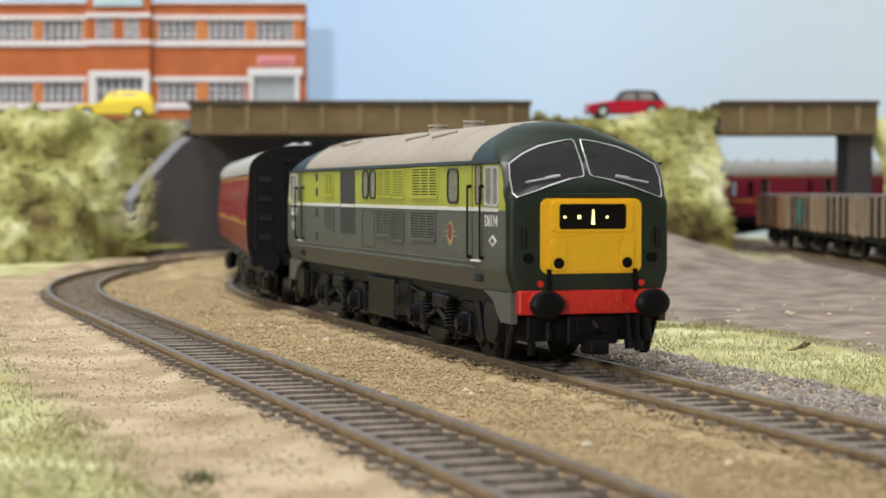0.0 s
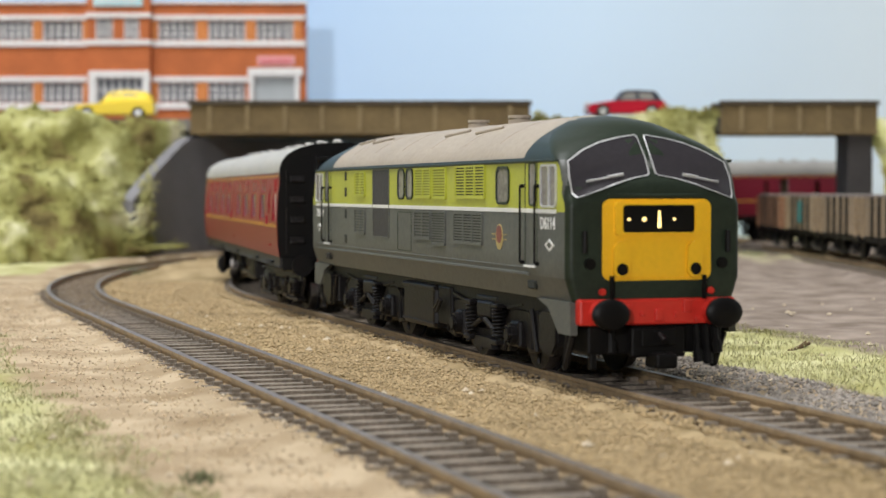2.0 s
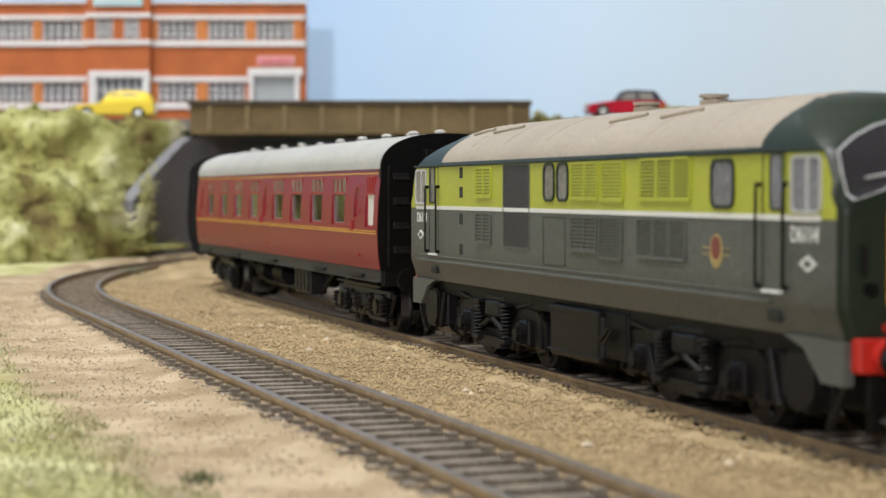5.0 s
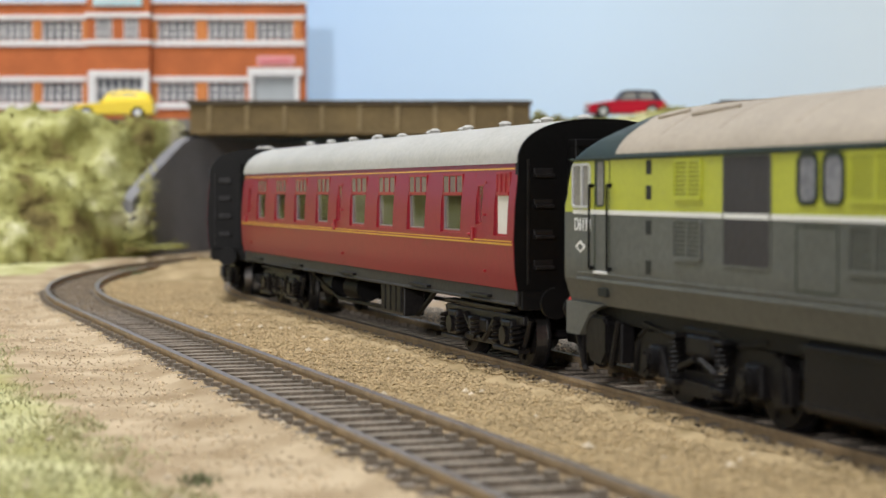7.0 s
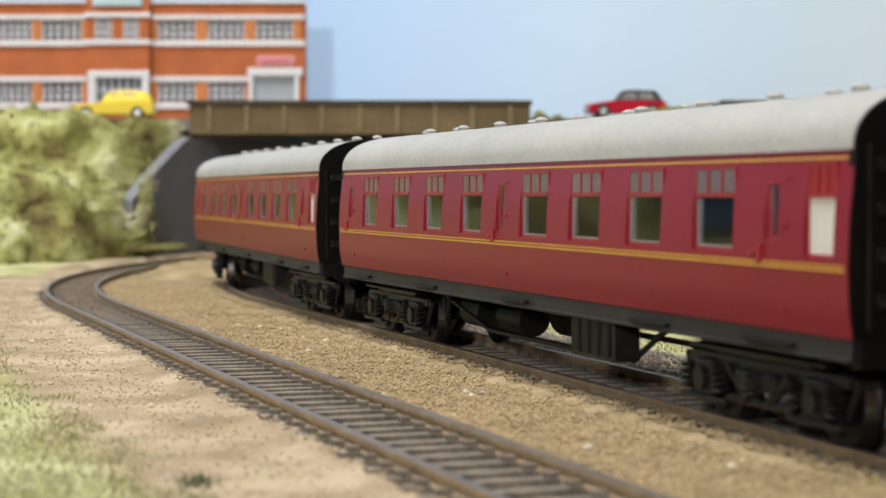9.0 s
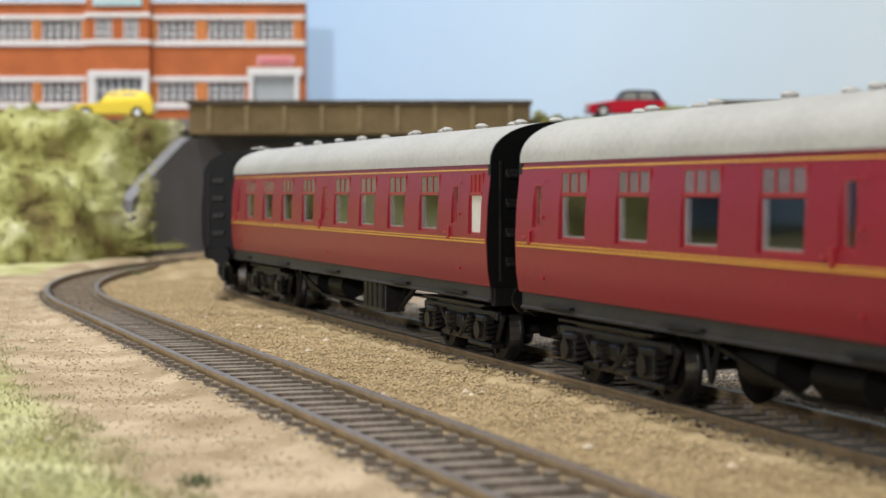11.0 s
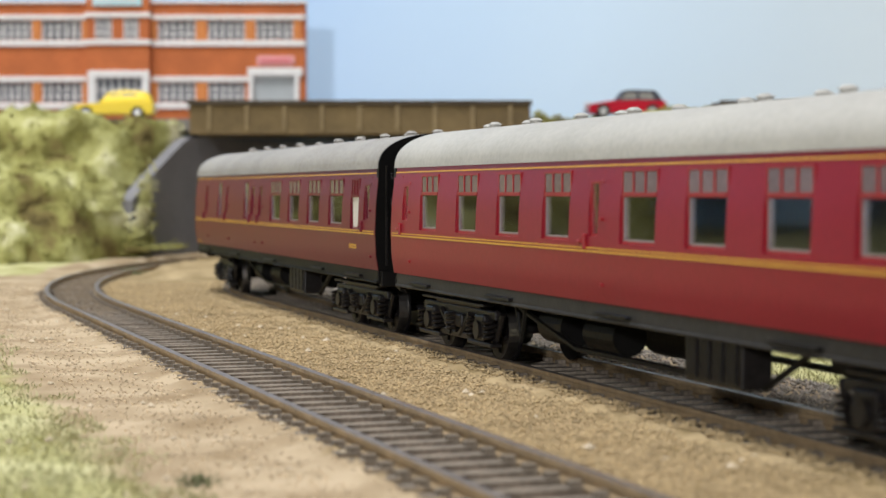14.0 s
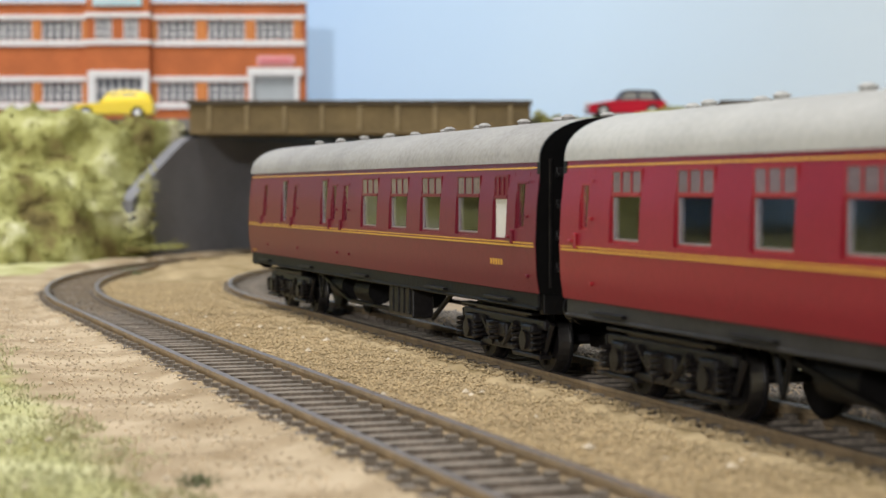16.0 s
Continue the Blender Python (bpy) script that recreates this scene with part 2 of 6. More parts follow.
def panel(bm, us, zs, holes, place, thick):
    """A wall of quads over the grid lines us x zs, open where a cell's middle lies in a hole; place(u, z, depth) gives the point."""
    us, zs = sorted({round(x, 6) for x in us}), sorted({round(x, 6) for x in zs})
    nu, nz = len(us) - 1, len(zs) - 1
    solid = [[not any(h[0] < (us[i] + us[i + 1]) / 2 < h[1] and h[2] < (zs[k] + zs[k + 1]) / 2 < h[3] for h in holes) for k in range(nz)] for i in range(nu)]
    cache = {}

    def v(i, k, d):
        if (i, k, d) not in cache:
            cache[i, k, d] = bm.verts.new(place(us[i], zs[k], thick * d))
        return cache[i, k, d]

    for i in range(nu):
        for k in range(nz):
            if not solid[i][k]:
                continue
            for d in (0, 1):
                bm.faces.new((v(i, k, d), v(i + 1, k, d), v(i + 1, k + 1, d), v(i, k + 1, d)))
            for di, dk, a, b in ((-1, 0, (0, 0), (0, 1)), (1, 0, (1, 0), (1, 1)), (0, -1, (0, 0), (1, 0)), (0, 1, (0, 1), (1, 1))):
                i2, k2 = i + di, k + dk
                if 0 <= i2 < nu and 0 <= k2 < nz and solid[i2][k2]:
                    continue
                p, q = (i + a[0], k + a[1]), (i + b[0], k + b[1])
                bm.faces.new((v(*p, 0), v(*q, 0), v(*q, 1), v(*p, 1)))


def B():
    return bmesh.new()


def ramped(t, rows):
    ts, vs = [r[0] for r in rows], [r[1] for r in rows]
    return float(np.interp(t, ts, vs))


# ---- the two tracks: each a straight, a bend and a straight again ----
P0, HEAD = Vector((-0.0655, 0.6440)), radians(-71.23)
E0 = Vector((math.cos(HEAD), math.sin(HEAD)))
SPACING = 0.0634


class Line:
    """s grows towards the viewer; the bend starts at s = a0 and turns through limit, then a second bend turns on to limit2."""

    def __init__(self, lateral, turn, a0, bend, limit, bend2, limit2):
        self.th, self.a0, self.bend, self.limit, self.bend2, self.limit2 = HEAD + turn, a0, bend, limit, bend2, limit2
        self.e = Vector((math.cos(self.th), math.sin(self.th)))
        self.n = Vector((-self.e.y, self.e.x))
        self.o = P0 + lateral * self.n + 0.25 * E0 - 0.25 * self.e
        self.hub = self.o + a0 * self.e + bend * self.n
        e, n = self.axes(limit)
        self.hub2 = self.hub + (bend2 - bend) * n

    def axes(self, a):
        e = Vector((math.cos(self.th - a), math.sin(self.th - a)))
        return e, Vector((-e.y, e.x))

    def at(self, s, off=0.0):
        """Point and heading s metres along; off metres to the left of it."""
        if s >= self.a0:
            return self.o + s * self.e + off * self.n, self.th
        a = (self.a0 - s) / self.bend
        if a <= self.limit:
            e, n = self.axes(a)
            return self.hub + (off - self.bend) * n, self.th - a
        d = self.a0 - s - self.limit * self.bend
        k = min(d / self.bend2, self.limit2 - self.limit)
        e, n = self.axes(self.limit + k)
        return self.hub2 + (off - self.bend2) * n - (d - k * self.bend2) * e, self.th - self.limit - k

    def off(self, x, y):
        """Distance of a point to the left of the line."""
        p = Vector((x, y))
        if (p - self.o).dot(self.e) >= self.a0:
            return (p - self.o).dot(self.n)
        e, n = self.axes(self.limit)
        if (p - self.hub).dot(e) >= 0:
            return self.bend - (p - self.hub).length
        e, n = self.axes(self.limit2)
        if (p - self.hub2).dot(e) >= 0:
            return self.bend2 - (p - self.hub2).length
        return (p - self.hub2).dot(n) + self.bend2


INNER = Line(-0.0001, -0.0053, 0.0337, 0.4696, 0.60, 0.335, 1.579)
OUTER = Line(-0.0634, 0.0107, 0.0422, 0.6621, 0.5435, 0.398, 1.56)


def rise(s):
    """The train's track climbs a little under the street, out of sight, to fit the camera's view of the last coach."""
    k = min(1.0, max(0.0, (-0.30 - s) / 0.27))
    return 0.0048 * k * k * (3 - 2 * k)


# distance of the first coach's front along the track, every half second
RUN = [0.0830, 0.0890, 0.0963, 0.1051, 0.1157, 0.1280, 0.1418, 0.1569, 0.1729, 0.1900, 0.2085, 0.2286, 0.2507, 0.2750, 0.3017, 0.3304, 0.3608,
       0.3922, 0.4244, 0.4570, 0.4898, 0.5225, 0.5550, 0.5873, 0.6193, 0.6508, 0.6817, 0.7117, 0.7405, 0.7683, 0.7952, 0.8212, 0.8467]


def run(t):
    i = min(int(t * 2), 31)
    k = t * 2 - i
    p = [RUN[max(i - 1, 0)], RUN[i], RUN[i + 1], RUN[min(i + 2, 32)]]
    return 0.5 * (2 * p[1] + (p[2] - p[0]) * k + (2 * p[0] - 5 * p[1] + 4 * p[2] - p[3]) * k * k + (3 * p[1] - p[0] - 3 * p[2] + p[3]) * k ** 3)


COACH_L = 0.2523
AHEAD = {"loco": [(0, 0.2248), (4, 0.2187), (6.5, 0.2224), (16, 0.2224)], "first": [(0, 0.0)], "second": [(0, -0.2690)], "brake": [(0, -0.5335)]}


def front_at(t, which):
    return run(t) + ramped(t, AHEAD[which])


def vehicle_pose(t, which, piv, drift=0.0, skew=0.0):
    s = front_at(t, which)
    a, b = INNER.at(s - piv[0])[0], INNER.at(s - piv[1])[0]
    d = (a - b).normalized()
    mid = (a + b) / 2 + drift * Vector((d.y, -d.x))
    ang = math.atan2(d.y, d.x) + radians(skew)
    d = Vector((math.cos(ang), math.sin(ang)))
    o = mid + d * (piv[0] + piv[1]) / 2
    za, zb = rise(s - piv[0]), rise(s - piv[1])
    slope = math.atan2(za - zb, piv[1] - piv[0])
    return pose(o.x, o.y, za + slope * piv[0], 0, -math.degrees(slope), math.degrees(ang))

# ---- ground: one sheet under the whole layout ----


def off_track(x, y):
    return INNER.off(x, y)


def ground_height(x, y):
    o, q = INNER.off(x, y), OUTER.off(x, y)
    fine = 0.6 * noise.noise((x * 120, y * 120, 3))
    z = -0.0030 + 0.0006 * noise.noise((x * 60, y * 60, 0)) + 0.0005 * fine
    if q > 0 and o < 0:
        z += 0.0005
    if q < -0.02:
        z += 0.0012 * max(0, noise.noise((x * 25, y * 25, 7)))
    if o > 0.022:
        z += min((o - 0.022) * 0.08, 0.003) + 0.0015 * noise.noise((x * 14, y * 14, 5))
    back = min(1.0, max(0.0, (y - 0.78) / 0.08))
    z += 0.0040 * back
    if o > 0.05:
        z += 0.0150 * min(1.0, max(0.0, (0.150 - x) / 0.055)) * min(1.0, max(0.0, (y - 0.76) / 0.13)) + 0.0012 * noise.noise((x * 40, y * 40, 2))
    d = min(abs(o), abs(q))
    if d < 0.0165:
        bury = min(1.0, max(0.0, (y - 0.46) / 0.12)) if abs(q) < abs(o) else 0.0
        if d < 0.0085:
            z = -0.0044 + 0.0021 * bury + 0.0003 * fine
        elif d < 0.0115:
            z = -0.0037 + 0.0014 * bury + 0.0003 * fine
        else:
            z = (-0.0018 if abs(o) < abs(q) else -0.0021) + 0.0006 * fine + 0.0006 * noise.noise((x * 300, y * 300, 9))
    if d < 0.0165 and abs(o) < abs(q) and y > 0.95:
        c2 = (Vector((x, y)) - INNER.hub2).normalized()
        e, n = INNER.axes(INNER.limit)
        turned = math.acos(max(-1.0, min(1.0, -n.dot(c2))))
        z += rise(INNER.a0 - INNER.limit * INNER.bend - min(turned, INNER.limit2 - INNER.limit) * INNER.bend2)
    if abs(x - 0.1908) < 0.02 and 0.3 < y < 1.02:
        z = 0.0012 + 0.0002 * fine
    return z


def build_ground():
    xs = sorted({*np.round(np.arange(-1.4, -0.28, 0.08), 4), *np.round(np.arange(-0.28, 0.36, 0.004), 4), *np.round(np.arange(0.36, 1.5, 0.08), 4)})
    ys = sorted({*np.round(np.arange(-0.9, 0.14, 0.08), 4), *np.round(np.arange(0.14, 0.6, 0.004), 4), *np.round(np.arange(0.6, 1.56, 0.008), 4)})
    verts, tan, path, grass = [], [], [], []
    for y in ys:
        for x in xs:
            verts.append((x, y, ground_height(x, y)))
            o, q = INNER.off(x, y), OUTER.off(x, y)
            # the bed between the rails takes the darker path colours
            bed = min(abs(o), abs(q)) < 0.0080
            tan.append(0.0 if bed else 1.0 if q > 0.009 and o < 0.012 else (0.6 if abs(q) < 0.014 else 0.0))
            path.append(1.0 if o > 0.05 or bed else (0.5 if o > 0.03 else 0.0))
            g = min(1.0, max(0.0, (-0.036 - q) / 0.02)) * 0.9
            if y > 0.80 and q < -0.03:
                g = 0.8
            if 0.032 < o < 0.085 and y < 0.56:
                g = max(g, min((o - 0.032) / 0.012, (0.085 - o) / 0.02, (0.56 - y) / 0.06, 1.0))
            if 0.80 < y < 1.0 and 0.138 < x < 0.182:
                g = max(g, 0.5 * min(1.0, (y - 0.80) / 0.06))
            grass.append(g)
    nx = len(xs)
    faces = [(j * nx + i, j * nx + i + 1, (j + 1) * nx + i + 1, (j + 1) * nx + i) for j in range(len(ys) - 1) for i in range(nx - 1)]
    me = bpy.data.meshes.new("ground")
    me.from_pydata(verts, [], faces)
    for name, values in (("tan", tan), ("path", path), ("grass", grass)):
        me.attributes.new(name, "FLOAT", "POINT").data.foreach_set("value", values)
    me.materials.append(ground_mat())
    for pl in me.polygons:
        pl.use_smooth = True
    return tagged(new("ground", me), "sandy scenic ground with tan ballast, brown path and grass flock", "ground", kind="structure")


ground = build_ground()

# ---- the room that holds the layout ----
bm = B()
box(bm, -2.2, 2.2, -2.4, -2.3, -0.9, 2.1)
part("wall_south", bm, M["wallpaint"])
bm = B()
box(bm, -2.2, 2.2, 2.2, 2.3, -0.9, 2.1)
part("wall_north", bm, M["wallpaint"])
bm = B()
box(bm, -2.3, -2.2, -2.4, 2.3, -0.9, 2.1)
part("wall_west", bm, M["wallpaint"])
bm = B()
box(bm, 2.2, 2.3, -2.4, 2.3, -0.9, 2.1)
part("wall_east", bm, M["wallpaint"])
bm = B()
box(bm, -2.3, 2.3, -2.4, 2.3, 2.1, 2.2)
part("ceiling", bm, M["wallpaint"])
bm = B()
box(bm, -2.3, 2.3, -2.4, 2.3, -1.0, -0.9)
part("floor", bm, M["tarmac"])
for name in ("wall_south", "wall_north", "wall_west", "wall_east", "ceiling", "floor"):
    tagged(bpy.data.objects[name], "plain beige room " + name.split("_")[0], name.split("_")[0], kind="structure")


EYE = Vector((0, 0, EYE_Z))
BACK_SCALE = 0.90
BACK = Matrix.Translation(EYE) @ Matrix.Scale(BACK_SCALE, 4) @ Matrix.Translation(-EYE)   # scenic back of the layout, shrunk about the camera point to keep its view


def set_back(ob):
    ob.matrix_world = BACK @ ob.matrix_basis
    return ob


def build_backdrop():
    bm = B()
    pts = [(-1.4, 1.47), (-0.6, 1.49), (0.0, 1.50), (0.30, 1.50)]
    for i in range(1, 10):
        a = radians(10 * i)
        pts.append((0.30 + 0.34 * math.sin(a), 1.50 - 0.34 * (1 - math.cos(a))))
    pts.append((0.64, 0.2))
    ring = []
    for x, y in pts:
        ring.append([(x, y, -0.04), (x, y, 0.62), (x + 0.004, y + 0.008, 0.62), (x + 0.004, y + 0.008, -0.04)])
    loft(bm, ring)
    return tagged(part("backdrop", bm, backdrop_mat(), smooth=True), "painted pale blue sky board behind the layout", "backdrop", kind="structure")


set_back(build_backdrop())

# ---- track ----


def build_track(name, line, s0, s1, pitch, label):
    top = thing(name, label, "railway track", kind="structure")
    n = int((s1 - s0) / 0.008)
    S = [s0 + (s1 - s0) * i / n for i in range(n + 1)]
    for side in (-1, 1):
        prof = [(-0.0011, -0.0026), (-0.0011, -0.0021), (-0.0004, -0.0018), (-0.0004, -0.0010), (-0.0008, -0.0008), (-0.0008, -0.00005),
                (-0.0006, 0.0), (0.0006, 0.0), (0.0008, -0.00005), (0.0008, -0.0008), (0.0004, -0.0010), (0.0004, -0.0018), (0.0011, -0.0021), (0.0011, -0.0026)]
        bm = B()
        rings = []
        for s in S:
            c, a = line.at(s, side * 0.00905)
            nrm = Vector((-math.sin(a), math.cos(a)))
            lift = rise(s) if line is INNER else 0.0
            rings.append([(c.x + nrm.x * u, c.y + nrm.y * u, w + lift) for u, w in prof])
        loft(bm, rings)
        rail = part("rail", bm, M["rail"], top)
        rail.data.materials.append(M["railtop"])
        for pl in rail.data.polygons:
            if pl.center.z > -0.0004:
                pl.material_index = 1
    return top


def build_sleepers(track, line, s0, s1, pitch, seed):
    """One sleeper mesh with its four rail chairs, shared by all."""
    rng = random.Random(seed)
    data = []
    for k in range(3):
        bm = B()
        box(bm, -0.00165, 0.00165, -0.0138, 0.0138, -0.0052, -0.0021, 0)
        for y in (-0.00905, 0.00905):
            for d in (-0.0019, 0.0019):
                box(bm, -0.0009, 0.0009, y + d - 0.0009, y + d + 0.0009, -0.0022, -0.0013)
        bmesh.ops.rotate(bm, verts=bm.verts, cent=(0, 0, 0), matrix=Matrix.Rotation(radians((k - 1) * 1.0), 3, "Z"))
        data.append(mesh_of(bm, "sleeper", M["sleeper"]))
    s = s0
    while s < s1:
        c, a = line.at(s)
        ob = new("sleeper", data[rng.randrange(3)])
        ob.parent = track
        ob.matrix_basis = pose(c.x, c.y, rng.uniform(-0.0002, 0.0001) + (rise(s) if line is INNER else 0.0), 0, 0, math.degrees(a) + rng.uniform(-1.2, 1.2))
        s += pitch


near_track = build_track("track_outer", OUTER, -0.72, 0.75, 0.008, "bare curved single track with rusty rails on dark sleepers")
train_track = build_track("track_inner", INNER, -0.90, 1.10, 0.008, "curved single track that carries the passing train")


def build_siding():
    top = thing("track_siding", "straight siding track under the parked wagons", "railway track", kind="structure")
    for x in (0.2120 - 0.00905, 0.2120 + 0.00905):
        bm = B()
        box(bm, x - 0.0008, x + 0.0008, 0.30, 1.40, -0.0008, 0.0016)
        part("rail", bm, M["rail"], top)
    bm = B()
    box(bm, -0.015, 0.015, -0.0017, 0.0017, -0.0025, -0.0008)
    me = mesh_of(bm, "sleeper", M["sleeper"])
    for i in range(70):
        ob = new("sleeper", me)
        ob.parent = top
        ob.matrix_basis = pose(0.212, 0.52 + 0.0085 * i, 0)
    return top


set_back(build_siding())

# ---- street level, bridges and abutments ----
bm = B()
box(bm, -1.2, 0.150, 1.137, 1.46, 0.0745, 0.0815)
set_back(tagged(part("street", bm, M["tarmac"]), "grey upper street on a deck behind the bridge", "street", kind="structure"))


def build_bridge(name, x0, x1, y0, y1, ribs, label):
    top = thing(name, label, "bridge")
    for y, d in ((y0, 1), (y1, -1)):
        bm = B()
        box(bm, x0, x1, y, y + 0.006 * d, 0.0710, 0.0875, 0.0005)
        part("parapet", bm, M["girder"], top)
        bm = B()
        box(bm, x0 - 0.001, x1 + 0.001, y - 0.0015 * d, y + 0.0075 * d, 0.0875, 0.0905, 0.0006)
        part("coping", bm, M["coping"], top, "dark coping")
        bm = B()
        box(bm, x0 - 0.0005, x1 + 0.0005, y - 0.001 * d, y + 0.003 * d, 0.0700, 0.0722, 0.0004)
        part("flange", bm, M["girder"], top)
        for i in range(ribs):
            x = x0 + 0.012 + (x1 - x0 - 0.024) * i / (ribs - 1)
            bm = B()
            box(bm, x - 0.0012, x + 0.0012, y - 0.0012 * d, y + 0.001 * d, 0.0722, 0.0875, 0.0003)
            part("rib", bm, M["ribstone"], top)
    bm = B()
    box(bm, x0, x1, y0 + 0.006, y1 - 0.006, 0.0712, 0.0805)
    part("deck", bm, M["shadeconcrete"], top)
    return top


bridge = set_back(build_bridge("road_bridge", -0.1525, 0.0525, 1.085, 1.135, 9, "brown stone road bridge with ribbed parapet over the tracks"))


def slab(name, pts, z0, z1s, thick, material, label, category):
    """An upright wall along two plan points whose top falls from z1s[0] to z1s[1]."""
    bm = B()
    (ax, ay), (bx, by) = pts
    n = Vector((by - ay, ax - bx, 0)).normalized() * thick
    ring0 = [(ax, ay, z0), (bx, by, z0), (bx, by, z1s[1]), (ax, ay, z1s[0])]
    ring1 = [(p[0] + n.x, p[1] + n.y, p[2]) for p in ring0]
    loft(bm, [ring0, ring1])
    bmesh.ops.bevel(bm, geom=list(bm.edges), offset=0.0006, segments=1, affect="EDGES")
    return tagged(part(name, bm, material), label, category, kind="structure")


slab("abutment_right", ((0.053, 0.979), (0.075, 1.021)), -0.008, (0.0668, 0.0668), 0.006, M["shadeconcrete"], "concrete abutment under the bridge, toned dark for its shade", "abutment")


def build_tunnel_wall():
    """The retaining wall that follows the bend of the outer track in under the bridge; its open end slopes down."""
    bm = B()
    rings = []
    for i in range(60):
        s = -0.328 - 0.006 * i
        top = min(0.0664, 0.031 + 0.0354 * (-0.328 - s) / 0.064)
        a, b = OUTER.at(s, -0.030)[0], OUTER.at(s, -0.037)[0]
        rings.append([(a.x, a.y, -0.008), (a.x, a.y, top), (b.x, b.y, top), (b.x, b.y, -0.008)])
    loft(bm, rings)
    return tagged(part("wing_wall", bm, M["concrete"], smooth=True), "grey concrete wall curving in under the bridge", "retaining wall", kind="structure")


build_tunnel_wall()

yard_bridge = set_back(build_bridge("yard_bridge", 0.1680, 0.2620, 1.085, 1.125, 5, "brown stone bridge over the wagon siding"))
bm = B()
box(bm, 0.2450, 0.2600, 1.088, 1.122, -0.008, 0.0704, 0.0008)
set_back(tagged(part("bridge_pier", bm, M["shadeconcrete"]), "dark square pier under the yard bridge", "pier", kind="structure"))
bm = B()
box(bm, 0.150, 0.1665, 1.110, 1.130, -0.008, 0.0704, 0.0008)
set_back(tagged(part("bridge_pier", bm, M["shadeconcrete"]), "dark square pier under the yard bridge", "pier", kind="structure"))
# ---- embankments of foam and flock ----


def bank(name, xs, rows, lump, seed, label):
    """A lumpy slope: rows of (y, z) from foot to top along xs, each given as functions of x."""
    verts, faces = [], []
    m = len(rows)
    for x in xs:
        for k, (fy, fz) in enumerate(rows):
            y, z = fy(x), fz(x)
            w = (lump if 0 < k < m - 1 else lump * 0.25) * (1.0 if abs(x + 0.170) > 0.05 else max(0.2, abs(x + 0.160) / 0.065))
            d = Vector((noise.noise((x * 27 + seed, y * 27, z * 27)), noise.noise((x * 27, y * 27 + seed, z * 27 + 9)), noise.noise((x * 27 + 5, y * 27, z * 27 + seed))))
            e = Vector((noise.noise((x * 130 + seed, y * 130, z * 130)), noise.noise((x * 130, y * 130 + seed, z * 130)), noise.noise((x * 130, y * 130, z * 130 + seed))))
            verts.append((x + d.x * w * 0.6 + e.x * w * 0.3, y + d.y * w + e.y * w * 0.4, z + d.z * w * 0.7 + e.z * w * 0.35))
    for i in range(len(xs) - 1):
        for k in range(m - 1):
            a = i * m + k
            faces.append((a, a + m, a + m + 1, a + 1))
    me = bpy.data.meshes.new(name)
    me.from_pydata(verts, [], faces)
    me.materials.append(M["flockbank"])
    for pl in me.polygons:
        pl.use_smooth = True
    return tagged(new(name, me), label, "embankment", kind="structure")


def bank_mat():
    """Foam and flock in patches of olive, ochre, yellow-green and straw."""
    m = bpy.data.materials.new("yellow_green_flock_bank")
    m.use_nodes = True
    nt = m.node_tree
    b = nt.nodes["Principled BSDF"]
    b.inputs["Roughness"].default_value, b.inputs["Specular IOR Level"].default_value = 0.95, 0.1
    co = nt.nodes.new("ShaderNodeTexCoord")
    ns = []
    for scale, detail in ((21, 2), (85, 3), (600, 4)):
        n = nt.nodes.new("ShaderNodeTexNoise")
        n.inputs["Scale"].default_value, n.inputs["Detail"].default_value = scale, detail
        nt.links.new(co.outputs["Object"], n.inputs["Vector"])
        ns.append(n)
    last = None
    for n, w in zip(ns, (0.62, 0.26, 0.12)):
        ma = nt.nodes.new("ShaderNodeMath")
        ma.operation = "MULTIPLY_ADD"
        ma.inputs[1].default_value, ma.inputs[2].default_value = w, 0.0
        nt.links.new(n.outputs["Fac"], ma.inputs[0])
        if last:
            nt.links.new(last, ma.inputs[2])
        last = ma.outputs[0]
    r = nt.nodes.new("ShaderNodeValToRGB")
    e = r.color_ramp.elements
    e[0].position, e[0].color = 0.37, (0.075, 0.058, 0.022, 1)
    e[1].position, e[1].color = 0.66, (0.66, 0.63, 0.42, 1)
    for pos, col in ((0.43, (0.17, 0.135, 0.050)), (0.49, (0.26, 0.25, 0.080)), (0.57, (0.44, 0.43, 0.18))):
        k = e.new(pos)
        k.color = (*col, 1)
    nt.links.new(last, r.inputs[0])
    nt.links.new(r.outputs[0], b.inputs["Base Color"])
    bp = nt.nodes.new("ShaderNodeBump")
    bp.inputs["Strength"].default_value, bp.inputs["Distance"].default_value = 0.8, 0.0006
    nt.links.new(ns[2].outputs["Fac"], bp.inputs["Height"])
    nt.links.new(bp.outputs[0], b.inputs["Normal"])
    return m


M["flockbank"] = bank_mat()


def lerp_rows(foot_y, top_y, top_z, n, bulge=0.0):
    out = []
    for k in range(n + 1):
        f = k / n
        out.append((lambda x, f=f: foot_y(x) + (top_y(x) - foot_y(x)) * f - bulge * math.sin(math.pi * f), lambda x, f=f: -0.006 + (top_z(x) + 0.006) * min(1, f * 1.25) ** 0.9 + (0.0035 * math.sin(math.pi * (f - 0.62) / 0.36) if 0.62 < f < 0.98 else 0.0)))
    return out


